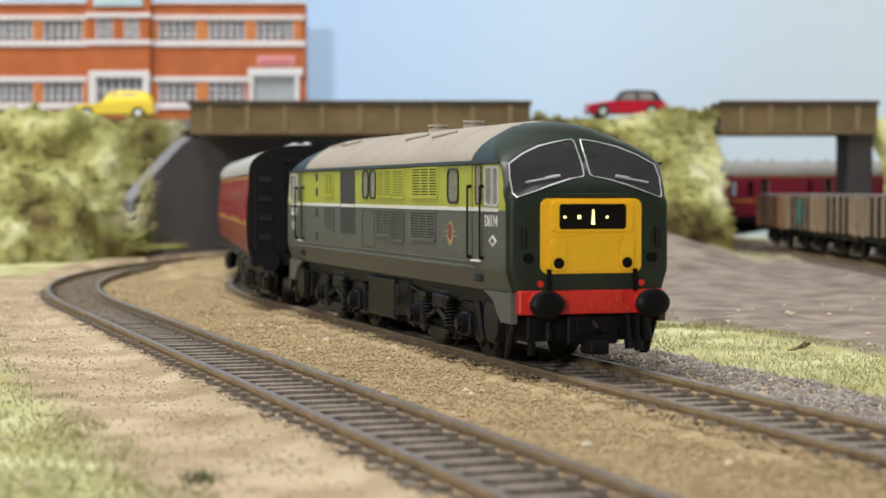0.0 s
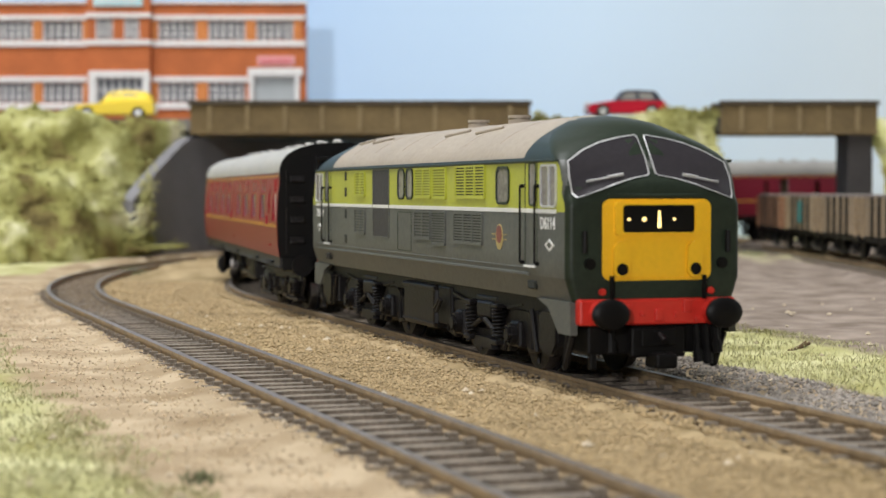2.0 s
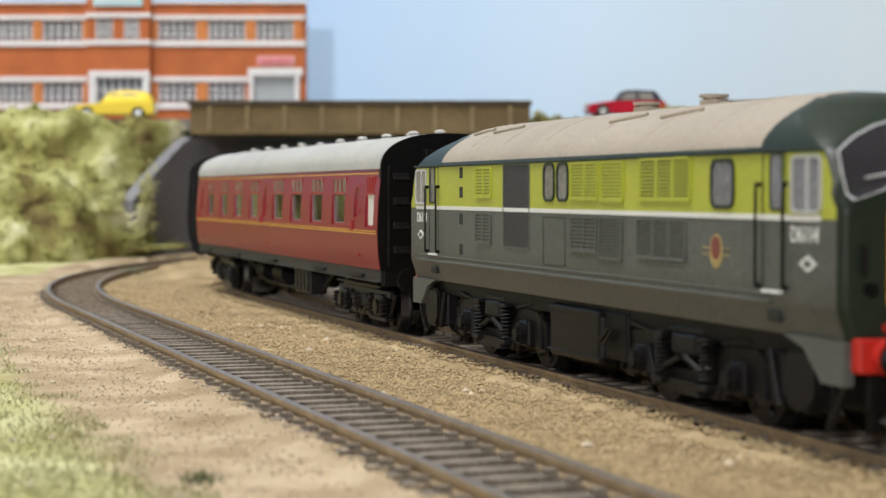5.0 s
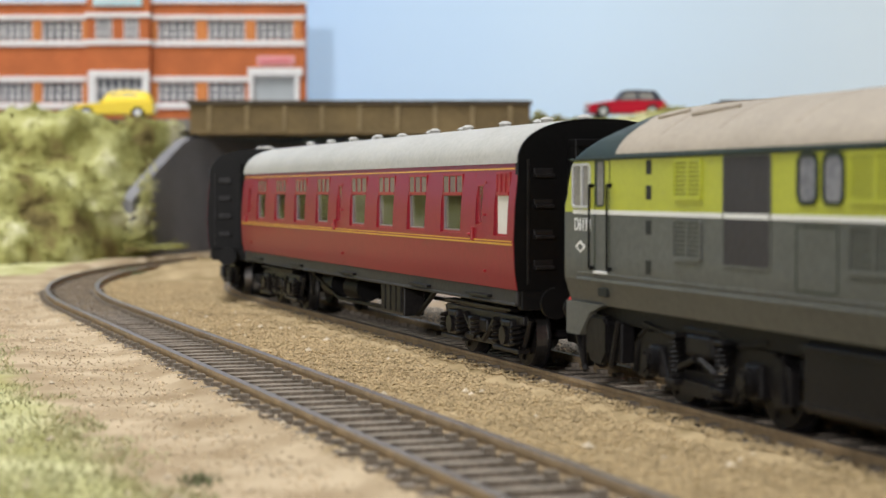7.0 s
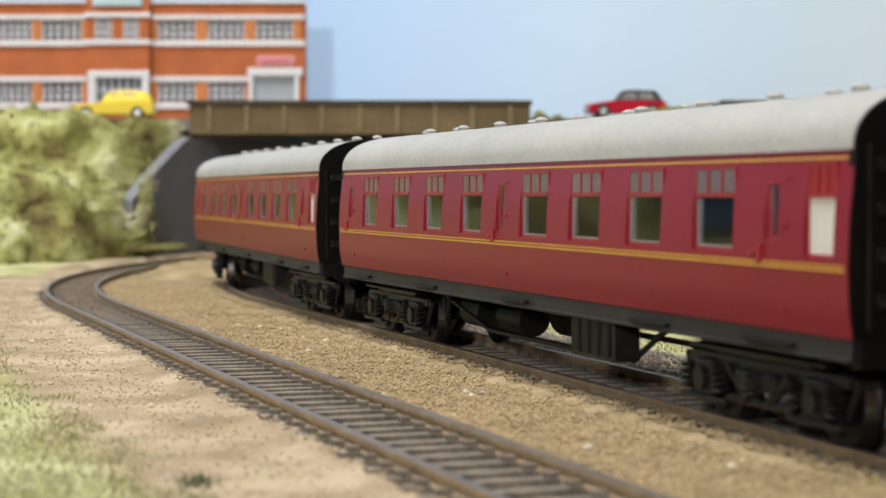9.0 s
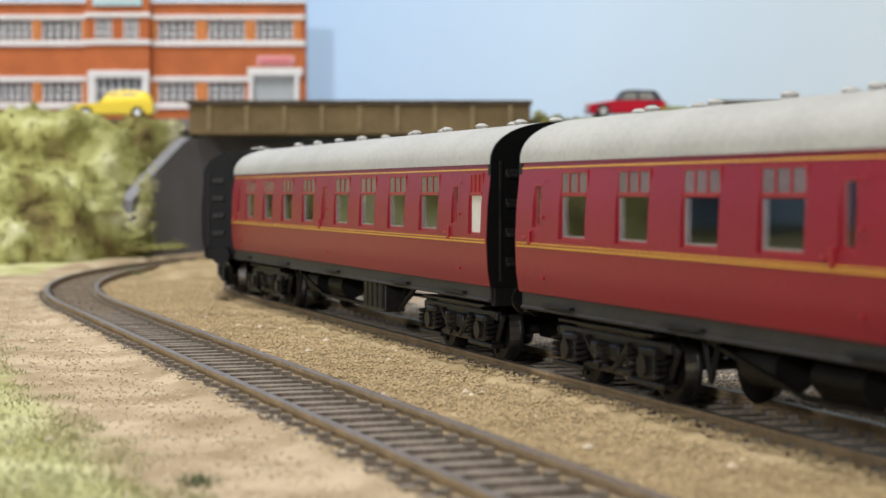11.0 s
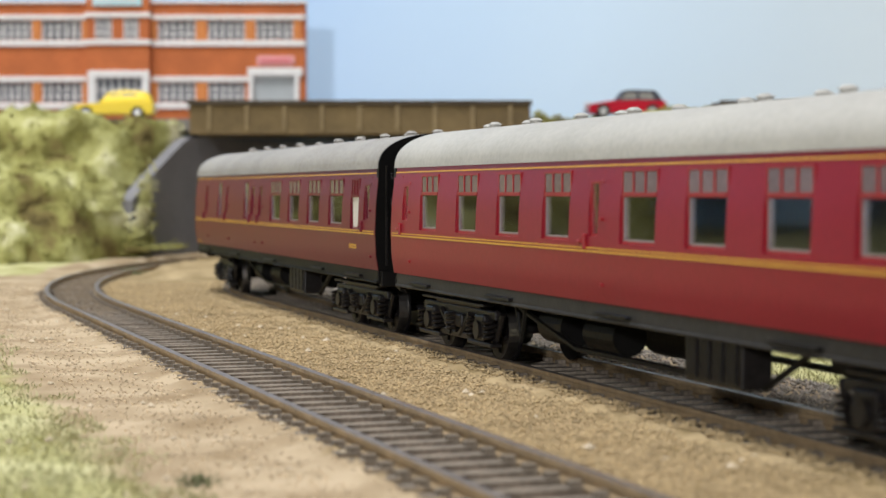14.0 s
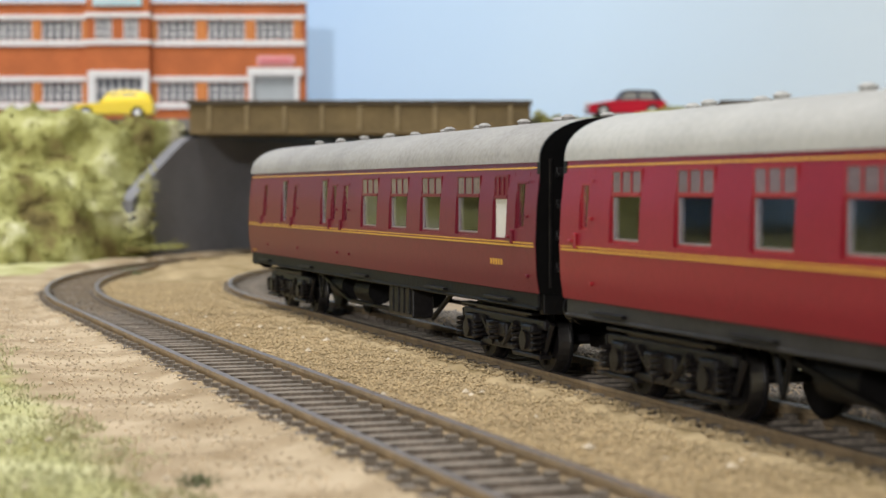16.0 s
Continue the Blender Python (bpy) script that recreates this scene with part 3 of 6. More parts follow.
xs_left = [-0.62 + 0.0045 * i for i in range(102)]
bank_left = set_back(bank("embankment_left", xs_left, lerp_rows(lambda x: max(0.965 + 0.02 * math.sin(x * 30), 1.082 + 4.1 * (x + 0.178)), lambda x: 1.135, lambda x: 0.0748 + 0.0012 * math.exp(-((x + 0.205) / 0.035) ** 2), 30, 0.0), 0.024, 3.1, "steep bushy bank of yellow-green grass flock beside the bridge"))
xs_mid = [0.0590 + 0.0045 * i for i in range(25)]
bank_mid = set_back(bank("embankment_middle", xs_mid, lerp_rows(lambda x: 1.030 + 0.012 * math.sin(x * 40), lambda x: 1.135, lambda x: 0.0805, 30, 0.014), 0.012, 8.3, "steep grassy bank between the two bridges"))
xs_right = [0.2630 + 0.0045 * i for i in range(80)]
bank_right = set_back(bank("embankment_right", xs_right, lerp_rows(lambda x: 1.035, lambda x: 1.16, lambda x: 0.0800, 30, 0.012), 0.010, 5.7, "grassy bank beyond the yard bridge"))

# ---- factory on the street ----


def build_factory():
    Y, U = 1.250, 1.250 / 3180
    X = lambda px: (px - 784) * U
    Z = lambda py: EYE_Z + (339 - py) * U
    top = thing("factory_building", "two-storey orange brick factory with white stone bands", "building", pose(0, 0, 0))
    ups = [(-170, -100), (-85, -15), (-2, 60), (78, 148), (282, 348), (370, 435), (455, 520)]
    lows = [(-170, -100), (-85, -15), (-2, 60), (78, 148), (282, 348), (370, 435)]
    holes = [(X(a), X(b), Z(73), Z(38)) for a, b in ups] + [(X(a), X(b), Z(183), Z(147)) for a, b in lows] + [(X(450), X(523), Z(206), Z(136))]
    xl, xr = X(-190), X(541)
    us = [xl, xr] + [h[0] for h in holes] + [h[1] for h in holes]
    zs = [Z(240), Z(8)] + [h[2] for h in holes] + [h[3] for h in holes]
    bm = B()
    panel(bm, us, zs, holes, lambda u, z, d: (u, Y + d, z), 0.004)
    part("front_wall", bm, M["brick"], top)
    for a, b in ((xr - 0.004, xr), (xl, xl + 0.004)):
        bm = B()
        box(bm, a, b, Y + 0.004, Y + 0.014, Z(240), Z(8))
        part("side_wall", bm, M["brick"], top)
    bm = B()
    box(bm, xl, xr, Y + 0.014, Y + 0.016, Z(240), Z(8))
    part("back_wall", bm, M["brick"], top)
    bm = B()
    box(bm, xl + 0.004, xr - 0.004, Y + 0.004, Y + 0.014, Z(20), Z(16))
    part("roof", bm, M["tarmac"], top)
    bm = B()
    box(bm, xl - 0.001, xr + 0.001, Y - 0.002, Y + 0.006, Z(9), Z(4), 0.0004)
    part("coping", bm, M["stone"], top)
    for py0, py1 in ((37, 29), (84, 74), (146, 137), (194, 184)):
        for a, b in ((-190, 160), (270, 541)) if py1 != 137 and py1 != 184 else ((-190, 160), (270, 441)):
            bm = B()
            box(bm, X(a), X(b), Y - 0.0016, Y + 0.001, Z(py0), Z(py1), 0.0003)
            part("stone_band", bm, M["stone"], top)
    for a, b in ((60, 78), (-15, -2), (-100, -85), (148, 160), (270, 282), (348, 370), (435, 455), (520, 535)):
        for py0, py1 in ((74, 38), (183, 147)):
            if py0 == 183 and a >= 435:
                continue
            bm = B()
            box(bm, X(a) + 0.0008, X(b) - 0.0008, Y - 0.0012, Y + 0.001, Z(py0) + 0.0001, Z(py1) - 0.0001)
            part("brick_pier", bm, M["lightbrick"], top)
    # projecting entrance bay
    bay_l, bay_r, yb = X(160), X(270), Y - 0.008
    bh = [(X(175), X(205), Z(73), Z(36)), (X(225), X(252), Z(73), Z(36)), (X(176), X(258), Z(205), Z(140))]
    bm = B()
    panel(bm, [bay_l, bay_r] + [h[0] for h in bh] + [h[1] for h in bh], [Z(240), Z(-22)] + [h[2] for h in bh] + [h[3] for h in bh], bh, lambda u, z, d: (u, yb + d, z), 0.004)
    box(bm, bay_l, bay_l + 0.003, yb + 0.004, Y, Z(240), Z(-22))
    box(bm, bay_r - 0.003, bay_r, yb + 0.004, Y, Z(240), Z(-22))
    part("entrance_bay", bm, M["brick"], top)
    for py0, py1 in ((35, 27), (83, 74)):
        bm = B()
        box(bm, bay_l - 0.001, bay_r + 0.001, yb - 0.0014, yb + 0.001, Z(py0), Z(py1), 0.0003)
        part("stone_band", bm, M["stone"], top)
    bm = B()
    box(bm, X(172), X(258), yb - 0.002, yb, Z(15), Z(-16), 0.0003)
    sign = part("sign", bm, M["aqua"], top, "pale aqua sign board")
    for i in range(9):
        bm = B()
        box(bm, X(180 + 8 * i), X(185 + 8 * i), yb - 0.0026, yb - 0.002, Z(9), Z(1))
        part("sign_mark", bm, M["stone"], sign)
    for a, b, c, d in ((163, 176, 205, 128), (258, 270, 205, 128), (176, 258, 140, 128)):
        bm = B()
        box(bm, X(a), X(b), yb - 0.002, yb + 0.001, Z(c), Z(d), 0.0004)
        part("door_surround", bm, M["stone"], top)

    def glazing(a, b, py0, py1, y, nx, ny):
        bm = B()
        box(bm, a, b, y + 0.0022, y + 0.0028, py0, py1)
        w = part("window", bm, M["pane"], top, "white-barred factory window")
        for i in range(nx + 1):
            x = a + (b - a) * i / nx
            t = 0.0005 if 0 < i < nx else 0.0010
            bm = B()
            box(bm, max(a, x - t), min(b, x + t), y + 0.0008, y + 0.0022, py0, py1)
            part("mullion", bm, M["stone"], w)
        for i in range(ny + 1):
            z = py0 + (py1 - py0) * i / ny
            bm = B()
            box(bm, a, b, y + 0.0010, y + 0.0021, max(py0, z - 0.00045), min(py1, z + 0.00045))
            part("transom", bm, M["stone"], w)

    for a, b in ups:
        glazing(X(a), X(b), Z(73), Z(38), Y, 5, 3)
    for a, b in lows:
        glazing(X(a), X(b), Z(183), Z(147), Y, 5, 3)
    glazing(X(175), X(205), Z(73), Z(36), yb, 3, 3)
    glazing(X(225), X(252), Z(73), Z(36), yb, 3, 3)
    glazing(X(176), X(258), Z(205), Z(140), yb, 6, 3)
    # loading door
    n = 16
    bm = B()
    box(bm, X(450), X(523), Y + 0.003, Y + 0.0036, Z(206), Z(136))
    shutter = part("roller_shutter", bm, M["shutter"], top, "grey roller shutter")
    for i in range(n):
        bm = B()
        z0, z1 = Z(206) + (Z(136) - Z(206)) * i / n, Z(206) + (Z(136) - Z(206)) * (i + 1) / n
        box(bm, X(450), X(523), Y + 0.0012 + 0.0003 * (i % 2), Y + 0.003, z0, z1)
        part("slat", bm, M["shutter"], shutter)
    for a, b, c, d in ((442, 450, 206, 136), (523, 531, 206, 136), (440, 537, 136, 122)):
        bm = B()
        box(bm, X(a), X(b), Y - 0.003, Y + 0.001, Z(c), Z(d), 0.0004)
        part("door_surround", bm, M["stone"], top)
    bm = B()
    box(bm, X(457), X(522), Y - 0.0016, Y + 0.0004, Z(117), Z(101), 0.0003)
    sign = part("sign", bm, M["pink"], top, "pink sign board")
    for i in range(7):
        bm = B()
        box(bm, X(463 + 8 * i), X(468 + 8 * i), Y - 0.0022, Y - 0.0016, Z(113), Z(106))
        part("sign_mark", bm, M["signred"], sign)
    return top


build_factory()
# ---- rolling stock: x forward from the front buffers, y to the left, z up from the rails, built in millimetres ----
MM = 0.001


def mbox(bm, x0, x1, y0, y1, z0, z1, bevel=0.0):
    return box(bm, x0 * MM, x1 * MM, y0 * MM, y1 * MM, z0 * MM, z1 * MM, bevel * MM)


def mrod(bm, a, b, r, seg=10, r2=None):
    rod(bm, [c * MM for c in a], [c * MM for c in b], r * MM, seg, None if r2 is None else r2 * MM)


def one(name, parent, material, *boxes, bevel=0.0, label=""):
    bm = B()
    for b in boxes:
        mbox(bm, *b, bevel)
    return part(name, bm, material, parent, label)


WHEELS = []   # (wheelset, radius in metres, vehicle)
BOGIES = []   # (bogie, vehicle, pivot in metres)


def wheelset(parent, x, r, vehicle, z):
    """An axle with two flanged, spoked wheels, turning about its own middle."""
    bm = B()
    for sy in (-1, 1):
        mrod(bm, (0, sy * 7.2, 0), (0, sy * 9.6, 0), r, 28)
        mrod(bm, (0, sy * 6.7, 0), (0, sy * 7.2, 0), r + 0.7, 28)
        mrod(bm, (0, sy * 9.6, 0), (0, sy * 10.3, 0), 1.5, 12)
        for k in range(6):
            a = k * math.pi / 3
            mrod(bm, (math.cos(a) * 1.2, sy * 9.75, math.sin(a) * 1.2), (math.cos(a) * (r - 1.2), sy * 9.75, math.sin(a) * (r - 1.2)), 0.45, 6)
    mrod(bm, (0, -9, 0), (0, 9, 0), 1.0, 10)
    ob = part("wheelset", bm, M["bogie"], parent, "dark metal wheels on an axle")
    ob.data.materials.append(M["steel"])
    for pl in ob.data.polygons:
        c = pl.center
        if abs(math.hypot(c.x, c.z) - r * MM) < 0.0003 and 0.0072 < abs(c.y) < 0.0096:
            pl.material_index = 1
    ob.matrix_basis = pose(x * MM, 0, z * MM)
    WHEELS.append((ob, r * MM, vehicle, (x * MM, 0, z * MM)))


def coil(bm, x, y, z0, z1, r, turns):
    """A helical spring."""
    n, wire = turns * 9, 0.30 * (z1 - z0) / turns
    rings = []
    for i in range(n + 1):
        a = 2 * math.pi * i / 9
        z = z0 + wire + (z1 - z0 - 2 * wire) * i / n
        rings.append([((x + (r + wire * math.cos(b)) * math.cos(a)) * MM, (y + (r + wire * math.cos(b)) * math.sin(a)) * MM, (z + wire * math.sin(b)) * MM) for b in (0, 1.57, 3.14, 4.71)])
    loft(bm, rings)


def plate(bm, pts, y0, y1):
    """A flat casting with the side outline pts (x, z), in millimetres."""
    loft(bm, [[(x * MM, y * MM, z * MM) for x, z in pts] for y in (y0, y1)])


def loco_bogie(top, pivot, flip):
    bm = B()
    mbox(bm, -24, 24, -8, 8, 9.0, 13.6, 0.5)
    for sy in (-1, 1):
        mbox(bm, -27, 27, sy * 11.0, sy * 12.2, 8.4, 11.4, 0.3)
    b = part("bogie", bm, M["frame"], top, "black bogie frame")
    b.matrix_basis = pose(-pivot * MM, 0, 0, 0, 0, 180 if flip else 0)
    for sy in (-1, 1):
        # cast side frame, arched over the axle boxes
        bm = B()
        plate(bm, [(-27, 4.4), (-22.5, 3.6), (-21, 5.2), (-20, 9.0), (-14, 9.0), (-13, 5.0), (-11.5, 3.2), (11.5, 3.2), (13, 5.0), (14, 9.0), (20, 9.0), (21, 5.2),
                   (22.5, 3.6), (27, 4.4), (27, 9.8), (22.0, 12.2), (12.5, 12.4), (9.5, 9.0), (6.8, 6.6), (-6.8, 6.6), (-9.5, 9.0), (-12.5, 12.4), (-22.0, 12.2), (-27, 9.8)], sy * 12.2, sy * 14.0)
        bmesh.ops.bevel(bm, geom=list(bm.edges), offset=0.25 * MM, segments=1, affect="EDGES")
        part("side_frame", bm, M["bogie"], b, "dark grey cast side frame")
        for sx in (-1, 1):
            bm = B()
            mbox(bm, sx * 17 - 2.6, sx * 17 + 2.6, sy * 12.4, sy * 15.0, 4.6, 10.0, 0.6)
            mrod(bm, (sx * 17, sy * 14.6, 7.2), (sx * 17, sy * 16.2, 7.2), 2.2, 16)
            mrod(bm, (sx * 17, sy * 16.2, 7.2), (sx * 17, sy * 16.8, 7.2), 1.3, 12)
            for k in range(6):
                a = k * math.pi / 3
                mrod(bm, (sx * 17 + 1.7 * math.cos(a), sy * 16.1, 7.2 + 1.7 * math.sin(a)), (sx * 17 + 1.7 * math.cos(a), sy * 16.6, 7.2 + 1.7 * math.sin(a)), 0.25, 5)
            part("axle_box", bm, M["bogie"], b)
            bm = B()
            coil(bm, sx * 8.2, sy * 14.9, 5.4, 12.0, 1.35, 8)
            mbox(bm, sx * 8.2 - 1.9, sx * 8.2 + 1.9, sy * 13.4, sy * 16.4, 4.4, 5.4, 0.2)
            mbox(bm, sx * 8.2 - 1.8, sx * 8.2 + 1.8, sy * 13.4, sy * 16.2, 12.0, 12.8, 0.2)
            part("spring", bm, M["bogie"], b, "dark coil spring")
            bm = B()
            mrod(bm, (sx * 6.6, sy * 15.4, 7.2), (sx * 0.8, sy * 15.4, 9.2), 0.55, 6)
            mrod(bm, (sx * 24.4, sy * 13.6, 11.8), (sx * 26.0, sy * 14.4, 4.8), 0.45, 6)
            mrod(bm, (sx * 12.6, sy * 14.6, 12.2), (sx * 21.6, sy * 14.6, 13.4), 0.4, 6)
            mrod(bm, (sx * 11.2, sy * 14.8, 3.6), (sx * 13.6, sy * 14.8, 8.6), 0.5, 6)
            part("brake_rod", bm, M["bogie"], b)
        bm = B()
        mbox(bm, -4.6, 4.6, sy * 13.4, sy * 15.4, 9.4, 13.0, 0.6)
        mbox(bm, -6.4, 6.4, sy * 13.6, sy * 14.8, 12.8, 14.0, 0.3)
        plate(bm, [(-6.0, 3.2), (6.0, 3.2), (4.6, 5.4), (-4.6, 5.4)], sy * 13.8, sy * 15.6)
        part("bolster", bm, M["bogie"], b)
        bm = B()
        mrod(bm, (13.0, sy * 12.6, 14.2), (19.0, sy * 12.6, 14.2), 1.6, 12)
        mrod(bm, (-20.0, sy * 12.6, 14.0), (-13.0, sy * 12.6, 14.0), 1.5, 12)
        mrod(bm, (19.0, sy * 13.6, 14.4), (24.5, sy * 14.2, 11.0), 0.35, 6)
        part("brake_cylinder", bm, M["bogie"], b)
    for x in (-17, 17):
        wheelset(b, x, 7.0, "loco", 7.0)
    BOGIES.append((b, "loco", pivot * MM, 180 if flip else 0))


LOCO_PIV = (0.059, 0.151)
LOCO_W = 17.35


def loco_half(z):
    return float(np.interp(z, [12, 15.5, 20, 30, 41.6, 42.6, 44.0, 45.7, 47.3, 48.9, 50.0, 50.7, 50.9], [15.8, 15.9, 17.35, 17.35, 17.35, 17.1, 16.3, 14.6, 12.2, 9.2, 6.2, 3.0, 1.0]))


def loco_nose(z):
    return float(np.interp(z, [12, 34, 36.5, 40, 43, 45.7, 47.8, 49.3, 50.3, 50.9], [-5.6, -5.6, -6.0, -7.6, -9.6, -12.0, -15.2, -19.0, -25.0, -34.0]))


def loco_front(y, z, out=0.0):
    """The x of the cab front at (y, z), end 1: slightly bowed, with tight corners that grow rounder up the dome."""
    w = loco_half(z)
    up = max(0.0, z - 41.0)
    bow, r = 1.0 + 0.35 * up, min(1.3 + 1.15 * up, 0.7 * w)
    gap = max(0.0, w - abs(y))
    k = min(1.0, max(0.0, (z - 37.6 + 3.6 * (abs(y) / 15.5) ** 2) / 2.2))
    recess = 1.2 * k * k * (3 - 2 * k)   # the screens stand back above the rounded top of the nose
    edge = r - math.sqrt(max(0.0, r * r - (r - gap) ** 2)) if gap < r else 0.0
    return loco_nose(z) - bow * min(abs(y) / w, 1.0) ** 2 - edge - recess + out


def loco_shell(top):
    zs = [15.5, 17, 19.2, 19.7, 20.0, 24, 28, 32.0, 32.5, 33.4, 34.3, 35.2, 36, 36.8, 37.6, 38.4, 39.2, 40.1, 41.2, 41.6, 42.2, 42.9, 43.6, 44.5, 45.4, 46.3, 47.2, 48.1, 48.9, 49.6, 50.2, 50.6, 50.9]
    rings = []
    xs_side = [-14, -22, -29.5, -30.5, -45, -75, -105]
    ny = 15
    for z in zs:
        w = loco_half(z)
        r = min(1.3 + 1.15 * max(0.0, z - 41.0), 0.7 * w) / w
        ks = [(1 - r) * i / 7 for i in range(8)] + [1 - r + r * math.sin(math.pi / 2 * i / 8) for i in range(1, 9)]
        quarter = [(loco_front(w * k, z), w * k) for k in ks]
        x_end = quarter[-1][0]
        side = [(min(x, x_end - 0.2), w) for x in xs_side]
        q = quarter + side
        right = [(x, -y) for x, y in q]                      # middle of the nose to amidships, right side
        rear_r = [(-210 - x, y) for x, y in reversed(right[:-1])]
        left_r = [(x, -y) for x, y in reversed(rear_r[:-1])]
        left_f = [(x, -y) for x, y in reversed(right[1:])]
        ring = right + rear_r + left_r + left_f
        rings.append([(x * MM, y * MM, z * MM) for x, y in ring])
    bm = B()
    loft(bm, rings)
    ob = part("body", bm, M["green"], top, "two-tone green body, cabs toned darker for their shade", smooth=True)
    # the cabs take the shaded copy of the side's green
    for k in ("lime", "roofgrey", "greenshade"):
        ob.data.materials.append(M[k])
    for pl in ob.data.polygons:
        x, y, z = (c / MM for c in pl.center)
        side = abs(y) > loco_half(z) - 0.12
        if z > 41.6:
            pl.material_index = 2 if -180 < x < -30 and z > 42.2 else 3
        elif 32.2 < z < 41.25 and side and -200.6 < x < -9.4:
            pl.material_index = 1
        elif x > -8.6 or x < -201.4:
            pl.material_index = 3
    return ob


def patch(bm, pts, out, thick, end=1, fan=True):
    """A plate bent to the cab front: outline points (y, z) in mm, raised by out."""
    f = []
    for o in (out, out + thick):
        f.append([bm.verts.new(front_point(y, z, o, end)) for y, z in pts])
    n = len(pts)
    cy, cz = sum(p[0] for p in pts) / n, sum(p[1] for p in pts) / n
    mid = bm.verts.new(front_point(cy, cz, out + thick, end))
    half = [bm.verts.new(front_point((p[0] + cy) / 2, (p[1] + cz) / 2, out + thick, end)) for p in pts]
    for i in range(n):
        j = (i + 1) % n
        bm.faces.new((f[0][i], f[0][j], f[1][j], f[1][i]))
        bm.faces.new((f[1][i], f[1][j], half[j], half[i]))
        bm.faces.new((half[i], half[j], mid))


def front_point(y, z, o, end):
    x = loco_front(y, z, o)
    return (x * MM, y * MM, z * MM) if end == 1 else ((-210 - x) * MM, -y * MM, z * MM)


def rounded(y0, y1, z0, z1, r, n=5):
    pts = []
    for cy, cz, a0 in ((y1 - r, z1 - r, 0), (y0 + r, z1 - r, 90), (y0 + r, z0 + r, 180), (y1 - r, z0 + r, 270)):
        for i in range(n + 1):
            a = radians(a0 + 90 * i / n)
            pts.append((cy + r * math.cos(a), cz + r * math.sin(a)))
    return pts


def front_ribbon(bm, pts, width, out, thick, end):
    """A raised strip that runs round an outline on the cab front."""
    n = len(pts)
    cy, cz = sum(p[0] for p in pts) / n, sum(p[1] for p in pts) / n
    def grow(p):
        d = Vector((p[0] - cy, p[1] - cz))
        return (p[0] + d.x / d.length * width, p[1] + d.y / d.length * width)
    outer = [grow(p) for p in pts]
    rows = []
    for i in range(n):
        rows.append([front_point(*pts[i], out, end), front_point(*pts[i], out + thick, end), front_point(*outer[i], out + thick, end), front_point(*outer[i], out, end)])
    rows.append(rows[0])
    loft(bm, rows, caps=(False, False))


def side_x(x, end):
    return x if end == 1 else -210 - x


def flat_frame(bm, x0, x1, z0, z1, y, sy, w=0.5, t=0.25, r=0.9):
    """A rounded frame round an opening on a body side."""
    inner = rounded(x0, x1, z0, z1, r, 4)
    outer = rounded(x0 - w, x1 + w, z0 - w, z1 + w, r + w, 4)
    rows = [[(a[0] * MM, sy * y * MM, a[1] * MM), (a[0] * MM, sy * (y + t) * MM, a[1] * MM), (b[0] * MM, sy * (y + t) * MM, b[1] * MM), (b[0] * MM, sy * y * MM, b[1] * MM)] for a, b in zip(inner, outer)]
    rows.append(rows[0])
    loft(bm, rows, caps=(False, False))


def flat_pane(bm, x0, x1, z0, z1, y0, y1, sy, r=0.9):
    pts = rounded(x0, x1, z0, z1, r, 4)
    loft(bm, [[(p[0] * MM, sy * y0 * MM, p[1] * MM) for p in pts], [(p[0] * MM, sy * y1 * MM, p[1] * MM) for p in pts]])


M["cabpane"] = mat("dark_cab_glazing", (0.035, 0.032, 0.036), 0.2, vary=0.08, scale=20, bump=0.0, spec=0.4)
# sidepane is opaque: light seen through the cab is put into its grey
M["sidepane"] = mat("opaque_side_pane", (0.20, 0.19, 0.20), 0.15, vary=0.3, scale=90, bump=0.0, spec=0.8)
M["crestgold"] = mat("crest_dull_gold", (0.40, 0.31, 0.12), 0.5, vary=0.2)
M["crestred"] = mat("crest_dull_red", (0.20, 0.05, 0.04), 0.5, vary=0.2)
# gaps between the louvre slats: their shade is put into these colours
M["limegap"] = mat("shaded_lime_gap", (0.23, 0.25, 0.022), 0.6, vary=0.1)
M["greengap"] = mat("shaded_green_gap", (0.035, 0.037, 0.033), 0.6, vary=0.1)
M["louvre"] = mat("dark_louvre_gap", (0.012, 0.014, 0.010), 0.7, vary=0.2)


def louvre(top, x0, x1, z0, z1, sy, cols, rows, material, name, gap="louvre"):
    y = LOCO_W
    bm = B()
    mbox(bm, x0, x1, sy * (y - 0.2), sy * (y + 0.05), z0, z1)
    back = part(name, bm, M[gap], top)
    bm = B()
    flat_frame(bm, x0, x1, z0, z1, y, sy, 0.45, 0.35, 0.3)
    for c in range(1, cols):
        x = x0 + (x1 - x0) * c / cols
        mbox(bm, x - 0.35, x + 0.35, sy * y, sy * (y + 0.3), z0, z1)
    h = (z1 - z0) / rows
    for r in range(rows):
        z = z0 + h * r
        mbox(bm, x0, x1, sy * y, sy * (y + 0.22), z, z + h * 0.58)
    part("slats", bm, material, back)


def text_on(name, body, size, m, material, parent, bold=0.0):
    cu = bpy.data.curves.new(name, "FONT")
    cu.body, cu.size, cu.extrude, cu.align_x, cu.align_y, cu.offset = body, size, 0.00004, "CENTER", "CENTER", bold
    tmp = bpy.data.objects.new(name, cu)
    scene.collection.objects.link(tmp)
    me = bpy.data.meshes.new_from_object(tmp.evaluated_get(bpy.context.evaluated_depsgraph_get()))
    bpy.data.objects.remove(tmp)
    me.materials.clear()
    me.materials.append(material)
    ob = new(name, me)
    ob.parent, ob.matrix_basis = parent, m
    return ob


